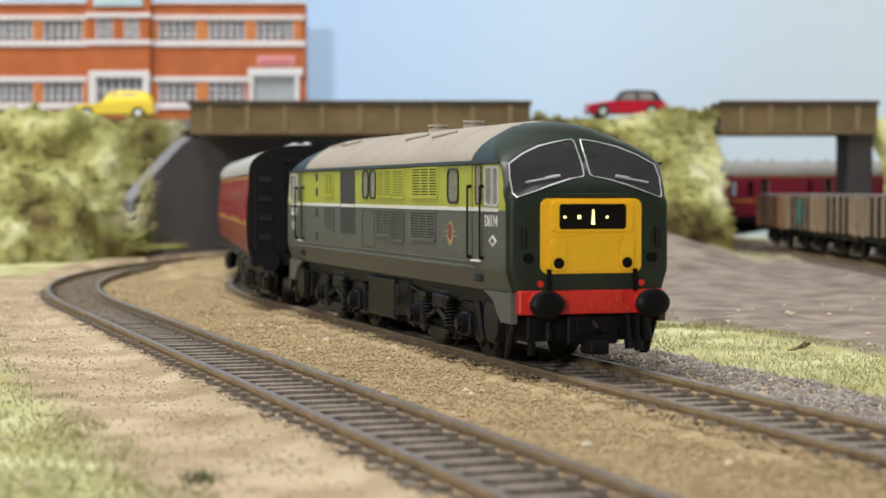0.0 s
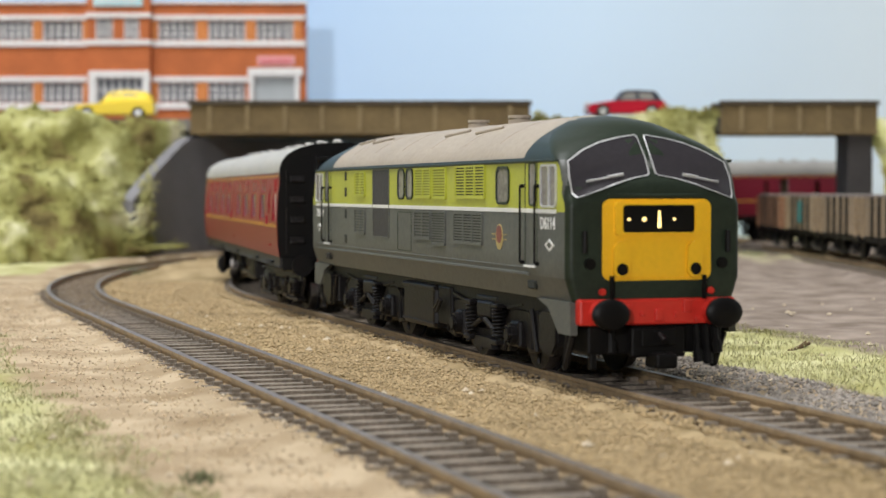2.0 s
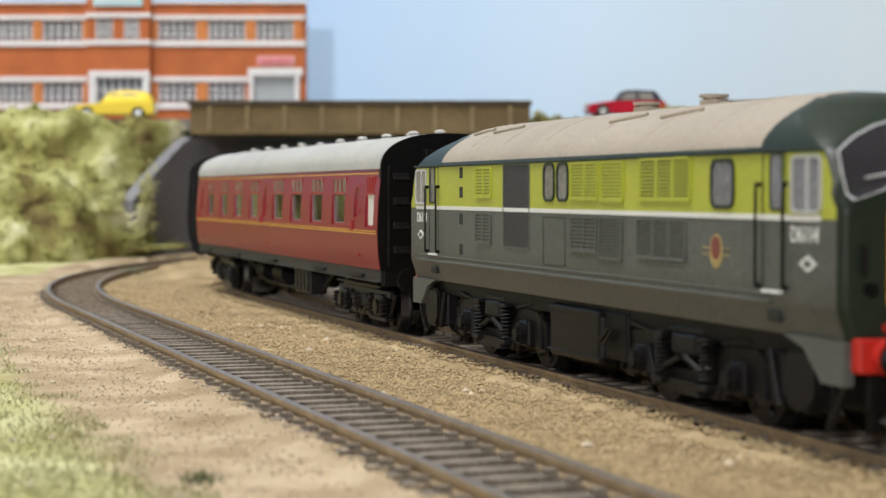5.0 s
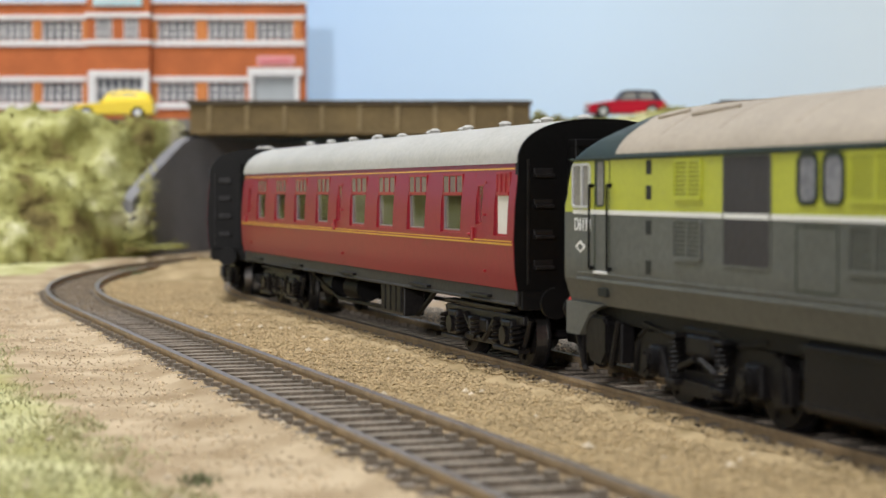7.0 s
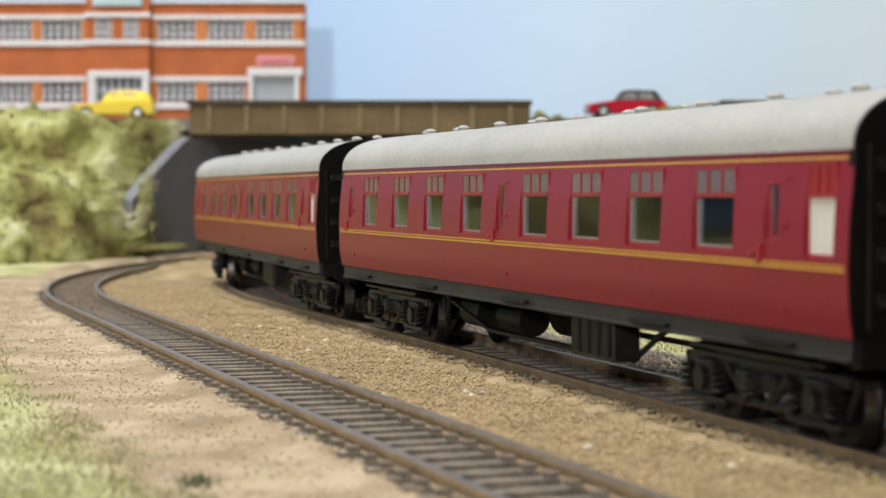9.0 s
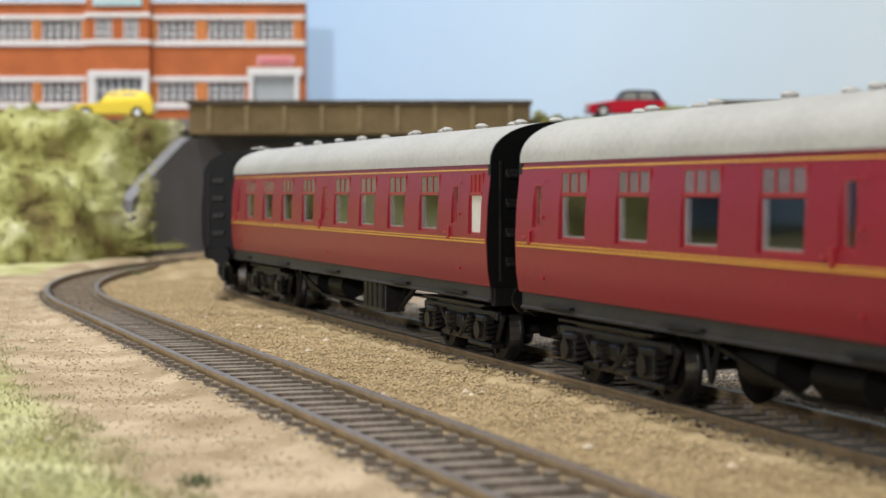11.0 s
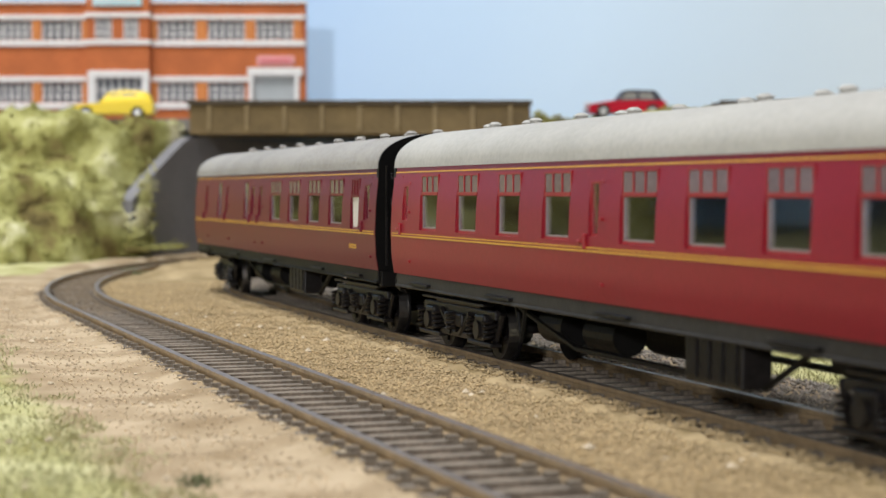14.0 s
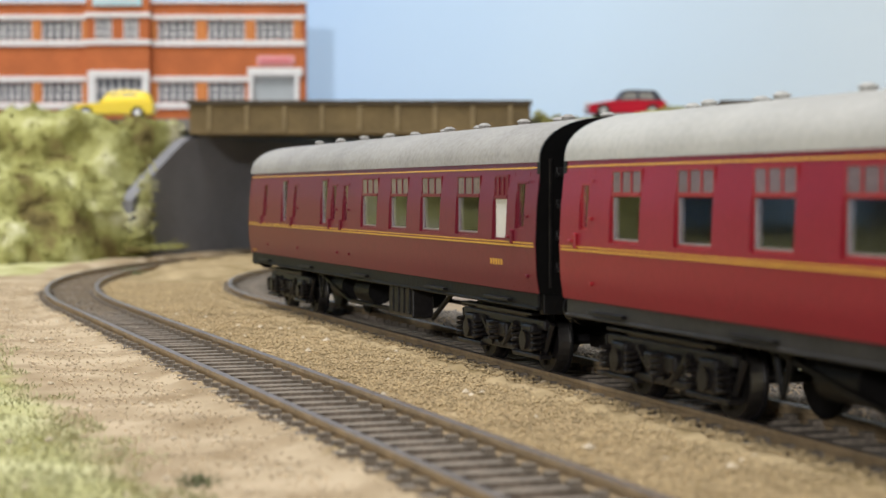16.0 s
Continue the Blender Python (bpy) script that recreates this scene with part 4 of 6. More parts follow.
def build_loco():
    top = thing("diesel_locomotive", "two-tone green model diesel locomotive with small yellow nose panel", "locomotive")
    body = loco_shell(top)
    # roof fittings
    for x in (-107.0, -79.0):
        bm = B()
        mrod(bm, (x, 0, 50.3), (x, 0, 51.6), 2.5, 20)
        mrod(bm, (x, 0, 51.6), (x, 0, 52.0), 1.9, 20)
        mrod(bm, (x, 0, 52.0), (x, 0, 52.6), 2.6, 20)
        part("roof_vent", bm, M["roofgrey"], top, "round beige exhaust cap", smooth=True)
    for x in (-50, -73, -97, -121, -145, -165):
        bm = B()
        prev = None
        for k in range(9):
            a = -0.85 + 1.7 * k / 8
            y = 14.8 * math.sin(a * 1.1) / math.sin(0.935)
            z = float(np.interp(abs(y), [0, 3, 6.2, 9.2, 12.2, 14.6, 16.3], [50.9, 50.7, 50.0, 48.9, 47.3, 45.7, 44.0]))
            if prev:
                mrod(bm, (x, *prev), (x, y, z), 0.16, 4)
            prev = (y, z)
        part("roof_rib", bm, M["roofgrey"], top)
    for x0, x1 in ((-66, -78), (-88, -100), (-150, -163), (-168, -176)):
        for sy in (-1, 1):
            bm = B()
            mrod(bm, (x0, sy * 8.5, 49.4), (x1, sy * 10.5, 48.5), 0.35, 6)
            part("lifting_rail", bm, M["roofgrey"], top)
    # waist stripe, gutter and skirt ledge
    for sy in (-1, 1):
        one("stripe", top, M["white"], (-198, -12, sy * 17.33, sy * 17.47, 31.7, 32.5), label="white waist stripe")
        one("gutter", top, M["greenshade"], (-199, -11, sy * 17.2, sy * 17.75, 41.25, 41.75), bevel=0.12)
        one("ledge", top, M["green"], (-196, -26, sy * 17.2, sy * 17.65, 19.7, 20.3), (-196, -26, sy * 17.2, sy * 17.5, 21.0, 21.3), bevel=0.1)
        # side openings
        bm = B()
        flat_pane(bm, -138, -123.7, 24.7, 41.0, 17.2, 17.45, sy, 0.5)
        p = part("grille_panel", bm, M["panel"], top, "dark ribbed radiator panel")
        bm = B()
        flat_frame(bm, -138, -123.7, 24.7, 41.0, 17.35, sy, 0.35, 0.18, 0.5)
        part("rim", bm, M["green"], p)
        for x0, x1, z0, z1 in ((-44.5, -37.8, 33.7, 40.2), (-115.3, -110.6, 34.4, 40.6), (-108.4, -103.7, 34.4, 40.6)):
            bm = B()
            flat_pane(bm, x0, x1, z0, z1, 17.2, 17.42, sy, 1.2)
            p = part("window", bm, M["sidepane"], top)
            bm = B()
            flat_frame(bm, x0, x1, z0, z1, 17.35, sy, 0.55, 0.28, 1.2)
            part("window_frame", bm, M["greenshade"], p)
        for z in (38.6, 34.4, 28.6, 22.0):
            one("vent_hole", top, M["louvre"], (-166.4, -164.2, sy * 17.2, sy * 17.42, z, z + 2.4), bevel=0.1)
        louvre(top, -71, -52.4, 34.6, 40.8, sy, 3, 10, M["lime"], "upper_louvre")
        louvre(top, -72, -54, 25.0, 30.9, sy, 3, 10, M["green"], "lower_louvre")
        louvre(top, -101.5, -89.5, 34.6, 40.6, sy, 2, 10, M["lime"], "upper_louvre", "limegap")
        louvre(top, -87.5, -78.5, 34.4, 40.6, sy, 1, 10, M["lime"], "upper_louvre", "limegap")
        louvre(top, -101.5, -90, 25.2, 30.9, sy, 2, 8, M["green"], "lower_louvre", "greengap")
        louvre(top, -88, -79, 24.2, 31.0, sy, 1, 12, M["green"], "lower_louvre", "greengap")
        louvre(top, -155, -146, 34.8, 40.4, sy, 2, 8, M["lime"], "upper_louvre", "limegap")
        louvre(top, -155, -146, 25.2, 30.9, sy, 2, 8, M["green"], "lower_louvre", "greengap")
        bm = B()
        flat_frame(bm, -116, -105, 22.0, 30.8, 17.3, sy, 0.2, 0.12, 0.3)
        part("panel_seam", bm, M["greenshade"], top)
        # crest, number and emblem
        crest = None
        for name, cz, rx, rz, y0, y1, m_ in (("crest", 26.7, 2.1, 2.6, 17.3, 17.46, "crestgold"), ("crest_shield", 27.2, 1.6, 1.8, 17.4, 17.54, "crestred")):
            ring = [(math.cos(2 * math.pi * i / 22) * rx - 43.2, math.sin(2 * math.pi * i / 22) * rz + cz) for i in range(22)]
            bm = B()
            loft(bm, [[(a * MM, sy * y * MM, b * MM) for a, b in ring] for y in (y0, y1)])
            ob = part(name, bm, M[m_], crest or top, "oval crest in dull red and gold" if not crest else "")
            crest = crest or ob
        one("crest_wing", crest, M["crestgold"], (-47.6, -45.2, sy * 17.3, sy * 17.47, 26.1, 26.3), (-47.6, -45.2, sy * 17.3, sy * 17.47, 27.1, 27.3), (-41.2, -38.8, sy * 17.3, sy * 17.47, 26.1, 26.3), (-41.2, -38.8, sy * 17.3, sy * 17.47, 27.1, 27.3))
        for end in (1, 2):
            S = lambda a, b: sorted((side_x(a, end), side_x(b, end)))
            # cab side window, door window, grab rails, steps
            x0, x1 = S(-19.6, -12.1)
            bm = B()
            flat_pane(bm, x0, x1, 33.2, 40.4, 17.1, 17.42, sy, 0.7)
            p = part("window", bm, M["sidepane"], top)
            bm = B()
            flat_frame(bm, x0, x1, 33.2, 40.4, 17.35, sy, 0.45, 0.3, 0.7)
            xm = (x0 * 0.45 + x1 * 0.55)
            mbox(bm, xm - 0.3, xm + 0.3, sy * 17.35, sy * 17.65, 33.2, 40.4)
            part("window_frame", bm, M["chrome"], p, "bright window frame")
            x0, x1 = S(-26.0, -22.9)
            bm = B()
            flat_pane(bm, x0, x1, 33.4, 41.0, 17.1, 17.4, sy, 0.6)
            p = part("door_window", bm, M["sidepane"], top)
            bm = B()
            flat_frame(bm, x0, x1, 33.4, 41.0, 17.3, sy, 0.4, 0.2, 0.6)
            part("window_frame", bm, M["greenshade"], p)
            x0, x1 = S(-28.6, -21.8)
            bm = B()
            flat_frame(bm, x0 + 0.3, x1 - 0.3, 21.6, 41.1, 17.25, sy, 0.3, 0.16, 0.3)
            part("door_seam", bm, M["greenshade"], top)
            for x in (x0 - 0.6, x1 + 0.6):
                bm = B()
                mrod(bm, (x, sy * 18.2, 22.2), (x, sy * 18.2, 36.8), 0.22, 8)
                mrod(bm, (x, sy * 17.2, 22.2), (x, sy * 18.2, 22.2), 0.36, 6)
                mrod(bm, (x, sy * 17.2, 36.8), (x, sy * 18.2, 36.8), 0.36, 6)
                part("grab_rail", bm, M["black"], top)
            one("door_step", top, M["white"], (x0 + 0.6, x1 - 0.6, sy * 17.3, sy * 17.9, 21.3, 21.7), label="pale door step edge")
            one("foot_hole", top, M["louvre"], (x0 + 1.6, x1 - 1.6, sy * 16.6, sy * 17.42, 17.2, 18.8), bevel=0.2)
            xm = side_x(-16.4, end)
            face = pose(xm * MM, sy * 17.40 * MM, 29.7 * MM, 90, 0, 0 if sy < 0 else 180)
            text_on("number", "D6114", 2.9 * MM, face @ Matrix.Diagonal((0.98, 1.10, 1, 1)), M["white"], top, 0.00004)
            d = None
            for name, k, y0, y1, m_ in (("emblem", 1.0, 17.3, 17.44, "white"), ("emblem_core", 0.55, 17.4, 17.50, "green")):
                bm = B()
                xc = side_x(-15.4, end)
                loft(bm, [[((xc + a * k) * MM, sy * y * MM, (25.8 + b * k) * MM) for a, b in ((2.4, 0), (0, 1.15), (-2.4, 0), (0, -1.15))] for y in (y0, y1)])
                ob = part(name, bm, M[m_], d or top, "" if d else "white diamond emblem")
                d = d or ob
            # cab skirt over the buffer beam
            a, b = side_x(-6.8, end), side_x(-24, end)
            k = side_x(-13, end)
            bm = B()
            loft(bm, [[(a * MM, y * MM, 15.6 * MM), (b * MM, y * MM, 15.6 * MM), (side_x(-18, end) * MM, y * MM, 14.0 * MM), (k * MM, y * MM, 9.6 * MM), (a * MM, y * MM, 9.6 * MM)] for y in (sy * 16.6, sy * 15.2)])
            part("skirt", bm, M["green"], top)
    for end in (1, 2):
        # windscreens
        for sy in (-1, 1):
            pts = [(15.3, 34.7), (15.9, 35.5), (16.0, 38.5), (15.6, 41.3), (12.2, 43.3), (8.5, 44.8), (4.5, 45.8), (1.2, 46.3), (0.8, 45.9), (0.7, 42), (0.8, 39.2), (1.3, 38.8), (4, 38.4), (8, 37.3), (11.5, 36.0)]
            pts = [(sy * y, z) for y, z in pts]
            bm = B()
            patch(bm, pts, 0.05, 0.12, end)
            w = part("windscreen", bm, M["cabpane"], top, "dark curved windscreen", smooth=True)
            bm = B()
            front_ribbon(bm, pts, 0.25, 0.0, 0.30, end)
            part("windscreen_frame", bm, M["chrome"], w, "bright metal rim")
            bm = B()
            a, b = front_point(sy * 13.2, 37.6, 0.7, end), front_point(sy * 6.5, 38.7, 0.7, end)
            rod(bm, a, b, 0.2 * MM, 6)
            rod(bm, front_point(sy * 6.0, 38.9, 0.8, end), front_point(sy * 9, 38.4, 0.8, end), 0.32 * MM, 6)
            part("wiper", bm, M["chrome"], w, "silver wiper")
        # nose panel, headcode box and lamps
        bm = B()
        patch(bm, rounded(-10.8, 10.8, 19.5, 34.4, 1.6), 0.02, 0.35, end)
        nose = part("nose_panel", bm, M["yellow"], top, "yellow nose panel")
        bm = B()
        front_ribbon(bm, rounded(-6.6, 6.6, 20.0, 26.9, 0.5), 0.22, 0.3, 0.28, end)
        part("panel_seam", bm, M["yellow"], nose)
        for sy in (-1, 1):
            for k in range(9):
                bm = B()
                rod(bm, front_point(sy * 10.0, 20.5 + 1.6 * k, 0.3, end), front_point(sy * 10.0, 20.5 + 1.6 * k, 0.55, end), 0.16 * MM, 6)
                part("rivet", bm, M["yellow"], nose)
        bm = B()
        front_ribbon(bm, rounded(-7.2, 7.2, 28.3, 33.3, 0.6), 1.5, 0.2, 0.9, end)
        part("headcode_frame", bm, M["yellow"], nose)
        bm = B()
        patch(bm, rounded(-7.2, 7.2, 28.3, 33.3, 0.6), 0.3, 0.35, end)
        box_ = part("headcode_pane", bm, M["black"], nose, "black headcode pane")
        bm = B()
        for y, r in ((-5.9, 0.27), (-2.9, 0.40), (3.1, 0.27)):
            patch(bm, rounded(y - r, y + r, 30.7 - r, 30.7 + r, r * 0.98), 0.6, 0.12, end)
        patch(bm, [(-0.25, 29.2), (0.45, 29.2), (0.25, 32.2), (-0.08, 32.2)], 0.6, 0.12, end)
        part("headcode_lamp", bm, M["lampglow"], nose, "lit warm headcode lamps")
        bm = B()
        patch(bm, rounded(-9.6, 9.6, 34.6, 35.4, 0.3), 0.0, 0.3, end)
        part("nose_ledge", bm, M["greenshade"], top)
        for sy in (-1, 1):
            bm = B()
            patch(bm, rounded(sy * 7.3 - 1.6, sy * 7.3 + 1.6, 20.0, 26.6, 1.5), 0.3, 0.8, end)
            lid = part("lamp_door", bm, M["yellow"], nose)
            bm = B()
            a, b = front_point(sy * 7.3, 21.6, 0.9, end), front_point(sy * 7.3, 21.6, 1.3, end)
            rod(bm, a, b, 1.1 * MM, 18)
            part("lamp_hole", bm, M["black"], nose)
            bm = B()
            a, b = front_point(sy * 10.8, 17.5, -0.2, end), front_point(sy * 10.8, 17.5, 0.7, end)
            rod(bm, a, b, 0.65 * MM, 14)
            part("tail_lamp", bm, M["red"], top, "small red tail lamp")
            bm = B()
            rod(bm, front_point(sy * 13.2, 22.6, -0.3, end), front_point(sy * 13.2, 22.6, 0.7, end), 1.0 * MM, 14)
            part("marker_lamp", bm, M["black"], top)
            bm = B()
            rod(bm, front_point(sy * 14.3, 24.6, 0.6, end), front_point(sy * 14.3, 28.6, 0.6, end), 0.5 * MM, 8)
            part("lamp_bracket", bm, M["black"], top)
            bm = B()
            rod(bm, front_point(sy * 9.2, 16.0, 0.9, end), front_point(sy * 9.2, 20.4, 0.9, end), 0.5 * MM, 6)
            part("lamp_iron", bm, M["black"], top)
            # buffers
            bm = B()
            x = lambda v: side_x(v, end)
            mrod(bm, (x(-5.0), sy * 11.2, 13.7), (x(-3.0), sy * 11.2, 13.7), 2.6, 18)
            part("buffer_sleeve", bm, M["red"], top, "red buffer sleeve")
            bm = B()
            mrod(bm, (x(-3.2), sy * 11.2, 13.7), (x(-1.2), sy * 11.2, 13.7), 1.5, 14)
            nring = 20
            rings = []
            for d, k in ((-1.4, 0.92), (-1.1, 1.0), (-0.5, 1.0), (-0.1, 0.86), (0.15, 0.55), (0.25, 0.15)):
                rings.append([(x(d) * MM, (sy * 11.2 + 3.6 * k * math.cos(2 * math.pi * i / nring)) * MM, (13.7 + 2.8 * k * math.sin(2 * math.pi * i / nring)) * MM) for i in range(nring)])
            loft(bm, rings)
            part("buffer", bm, M["black"], top, "black oval buffer", smooth=True)
        bm = B()
        x0, x1 = sorted((side_x(-9.5, end), side_x(-4.9, end)))
        mbox(bm, x0, x1, -15.6, 15.6, 11.4, 16.2, 0.5)
        beam = part("buffer_beam", bm, M["red"], top, "red buffer beam")
        xa = side_x(-4.9, end)
        f = 1 if end == 1 else -1
        for y, z, w, h in ((-6, 14.6, 1.2, 1.0), (-3.4, 13.4, 0.8, 0.8), (0, 13.2, 1.6, 2.2), (5.6, 14.8, 1.6, 2.4), (3.4, 13.2, 0.7, 0.9), (7.6, 12.4, 0.8, 0.8), (-7.0, 12.6, 0.8, 0.8)):
            x0, x1 = sorted((xa - 0.1 * f, xa + 0.6 * f))
            one("beam_bracket", beam, M["red"], (x0, x1, y - w / 2, y + w / 2, z - h / 2, z + h / 2), bevel=0.15)
        # gear below the beam
        bm = B()
        X = lambda a, b: sorted((side_x(a, end), side_x(b, end)))
        mbox(bm, *X(-14, -6.2), -13.5, 13.5, 6.0, 11.2, 0.5)
        mbox(bm, *X(-6.4, -4.8), -5.5, 5.5, 5.4, 11.0, 0.5)
        mbox(bm, *X(-6.4, -1.0), -2.2, 2.2, 3.6, 6.4, 0.6)
        mbox(bm, *X(-6.4, -4.4), -3.6, 3.6, 7.4, 10.6, 0.3)
        mrod(bm, (side_x(-4.6, end), 0, 9.6), (side_x(-2.2, end), 0, 8.4), 0.7, 8)
        mbox(bm, *X(-8, -6.6), -12.8, -11.4, 3.2, 11.0, 0.3)
        mbox(bm, *X(-8, -6.6), 11.4, 12.8, 3.2, 11.0, 0.3)
        for y, low in ((-9.4, 7.0), (7.6, 5.0), (9.6, 4.6), (11.4, 6.6)):
            mrod(bm, (side_x(-5.2, end), y, 11.2), (side_x(-4.4, end), y * 1.02, low), 0.6, 8)
            mrod(bm, (side_x(-4.6, end), y * 1.01, low + 1.6), (side_x(-4.2, end), y * 1.02, low - 0.6), 0.95, 8)
        part("coupling_gear", bm, M["frame"], top, "black coupling hook and brake pipes")
        for sy in (-1, 1):
            bm = B()
            plate(bm, [(side_x(a, end), z) for a, z in ((-24.5, 7.0), (-22.5, 4.8), (-17.5, 4.8), (-15.0, 7.2), (-15.0, 11.6), (-17.0, 13.6), (-23.0, 13.6), (-24.5, 12.4))], sy * 12.4, sy * 16.2)
            bmesh.ops.bevel(bm, geom=list(bm.edges), offset=0.5 * MM, segments=2, affect="EDGES")
            mbox(bm, *X(-29.0, -26.2), sy * 12.6, sy * 15.4, 5.6, 12.8, 0.4)
            mrod(bm, (side_x(-29, end), sy * 15.8, 13), (side_x(-26, end), sy * 15.8, 5), 0.5, 6)
            mrod(bm, (side_x(-11.5, end), sy * 15.0, 12), (side_x(-12.5, end), sy * 15.4, 3.5), 0.5, 6)
            mrod(bm, (side_x(-9.0, end), sy * 15.2, 9.4), (side_x(-13.0, end), sy * 15.2, 3.0), 0.6, 6)
            part("sand_box", bm, M["bogie"], top)
    # underframe and tanks
    one("underframe", top, M["frame"], (-200, -10, -14.5, 14.5, 12.4, 15.6), (-200, -10, -8, 8, 8, 12.4))
    bm = B()
    mbox(bm, -117.5, -92.5, -15.6, 15.6, 4.6, 14.6, 0.9)
    tank = part("fuel_tank", bm, M["bogie"], top, "dark grey fuel tank")
    one("tank_rim", tank, M["bogie"], (-117.8, -92.2, -15.9, 15.9, 13.4, 14.2), (-117.8, -92.2, -15.8, 15.8, 5.6, 6.0), bevel=0.15)
    for sy in (-1, 1):
        bm = B()
        mrod(bm, (-91.4, sy * 15.9, 9.4), (-87.6, sy * 15.9, 11.8), 0.35, 6)
        mrod(bm, (-90.0, sy * 15.9, 8.6), (-86.2, sy * 15.9, 11.6), 0.35, 6)
        part("tank_pipe", bm, M["bogie"], tank)
        one("battery_box", top, M["frame"], (-91.8, -82, sy * 11, sy * 15.0, 6, 14.6), bevel=0.5)
    loco_bogie(top, 59, False)
    loco_bogie(top, 151, True)
    return top


# ---- coaches ----
COACH_PIV = (0.033, 0.219)
COACH_L_MM = 252.3


def coach_half(z):
    return float(np.interp(z, [14, 16.5, 20, 26, 33, 41.4], [17.2, 17.7, 18.25, 18.5, 18.2, 17.3]))


def coach_bogie(top, pivot, vehicle):
    bm = B()
    for sy in (-1, 1):
        y0, y1 = sy * 11.6, sy * 13.0
        mbox(bm, -24, 24, y0, y1, 8.6, 10.6, 0.3)
        mbox(bm, -10, 10, y0, sy * 13.6, 3.6, 5.0, 0.3)
        for sx in (-1, 1):
            mbox(bm, sx * 17 - 3, sx * 17 + 3, y0, sy * 14.2, 4.0, 9.6, 0.5)
            mrod(bm, (sx * 17, sy * 13, 6.4), (sx * 17, sy * 14.9, 6.4), 1.9, 12)
            coil(bm, sx * 11.6, sy * 13.6, 3.8, 8.8, 1.3, 4)
            coil(bm, sx * 22.4, sy * 13.6, 3.8, 8.8, 1.3, 4)
            mbox(bm, sx * 17 - 7.5, sx * 17 + 7.5, y0, sy * 14.2, 3.0, 3.9, 0.2)
            mrod(bm, (sx * 9.5, sy * 13.4, 9.2), (sx * 3, sy * 13.4, 4.4), 0.7, 6)
            mrod(bm, (sx * 26, sy * 12, 10), (sx * 23, sy * 12.4, 4), 0.6, 6)
        mbox(bm, -6, 6, y0, sy * 14.4, 6.0, 9.0, 0.5)
        coil(bm, 0, sy * 14.2, 4.6, 9.2, 1.5, 4)
        mbox(bm, -15, 15, y0, sy * 13.2, 10.6, 12.4, 0.4)
        mbox(bm, -21, 21, sy * 12, sy * 14.6, 11.4, 12.0, 0.2)
    mbox(bm, -5, 5, -11, 11, 6, 12.5, 0.5)
    b = part("bogie", bm, M["bogiegrey"], top, "dark grey bogie frame with coil springs")
    b.matrix_basis = pose(-pivot * MM, 0, 0)
    for x in (-17, 17):
        wheelset(b, x, 6.2, vehicle, 6.2)
    BOGIES.append((b, vehicle, pivot * MM, 0))


def side_strip(bm, x0, x1, z0, z1, sy, out=0.10):
    """A thin line of paint or beading that follows the curved side."""
    loft(bm, [[(x * MM, sy * (coach_half(z) + o) * MM, z * MM) for o, z in ((-0.1, z0), (out, z0), (out, z1), (-0.1, z1))] for x in (x0, x1)])


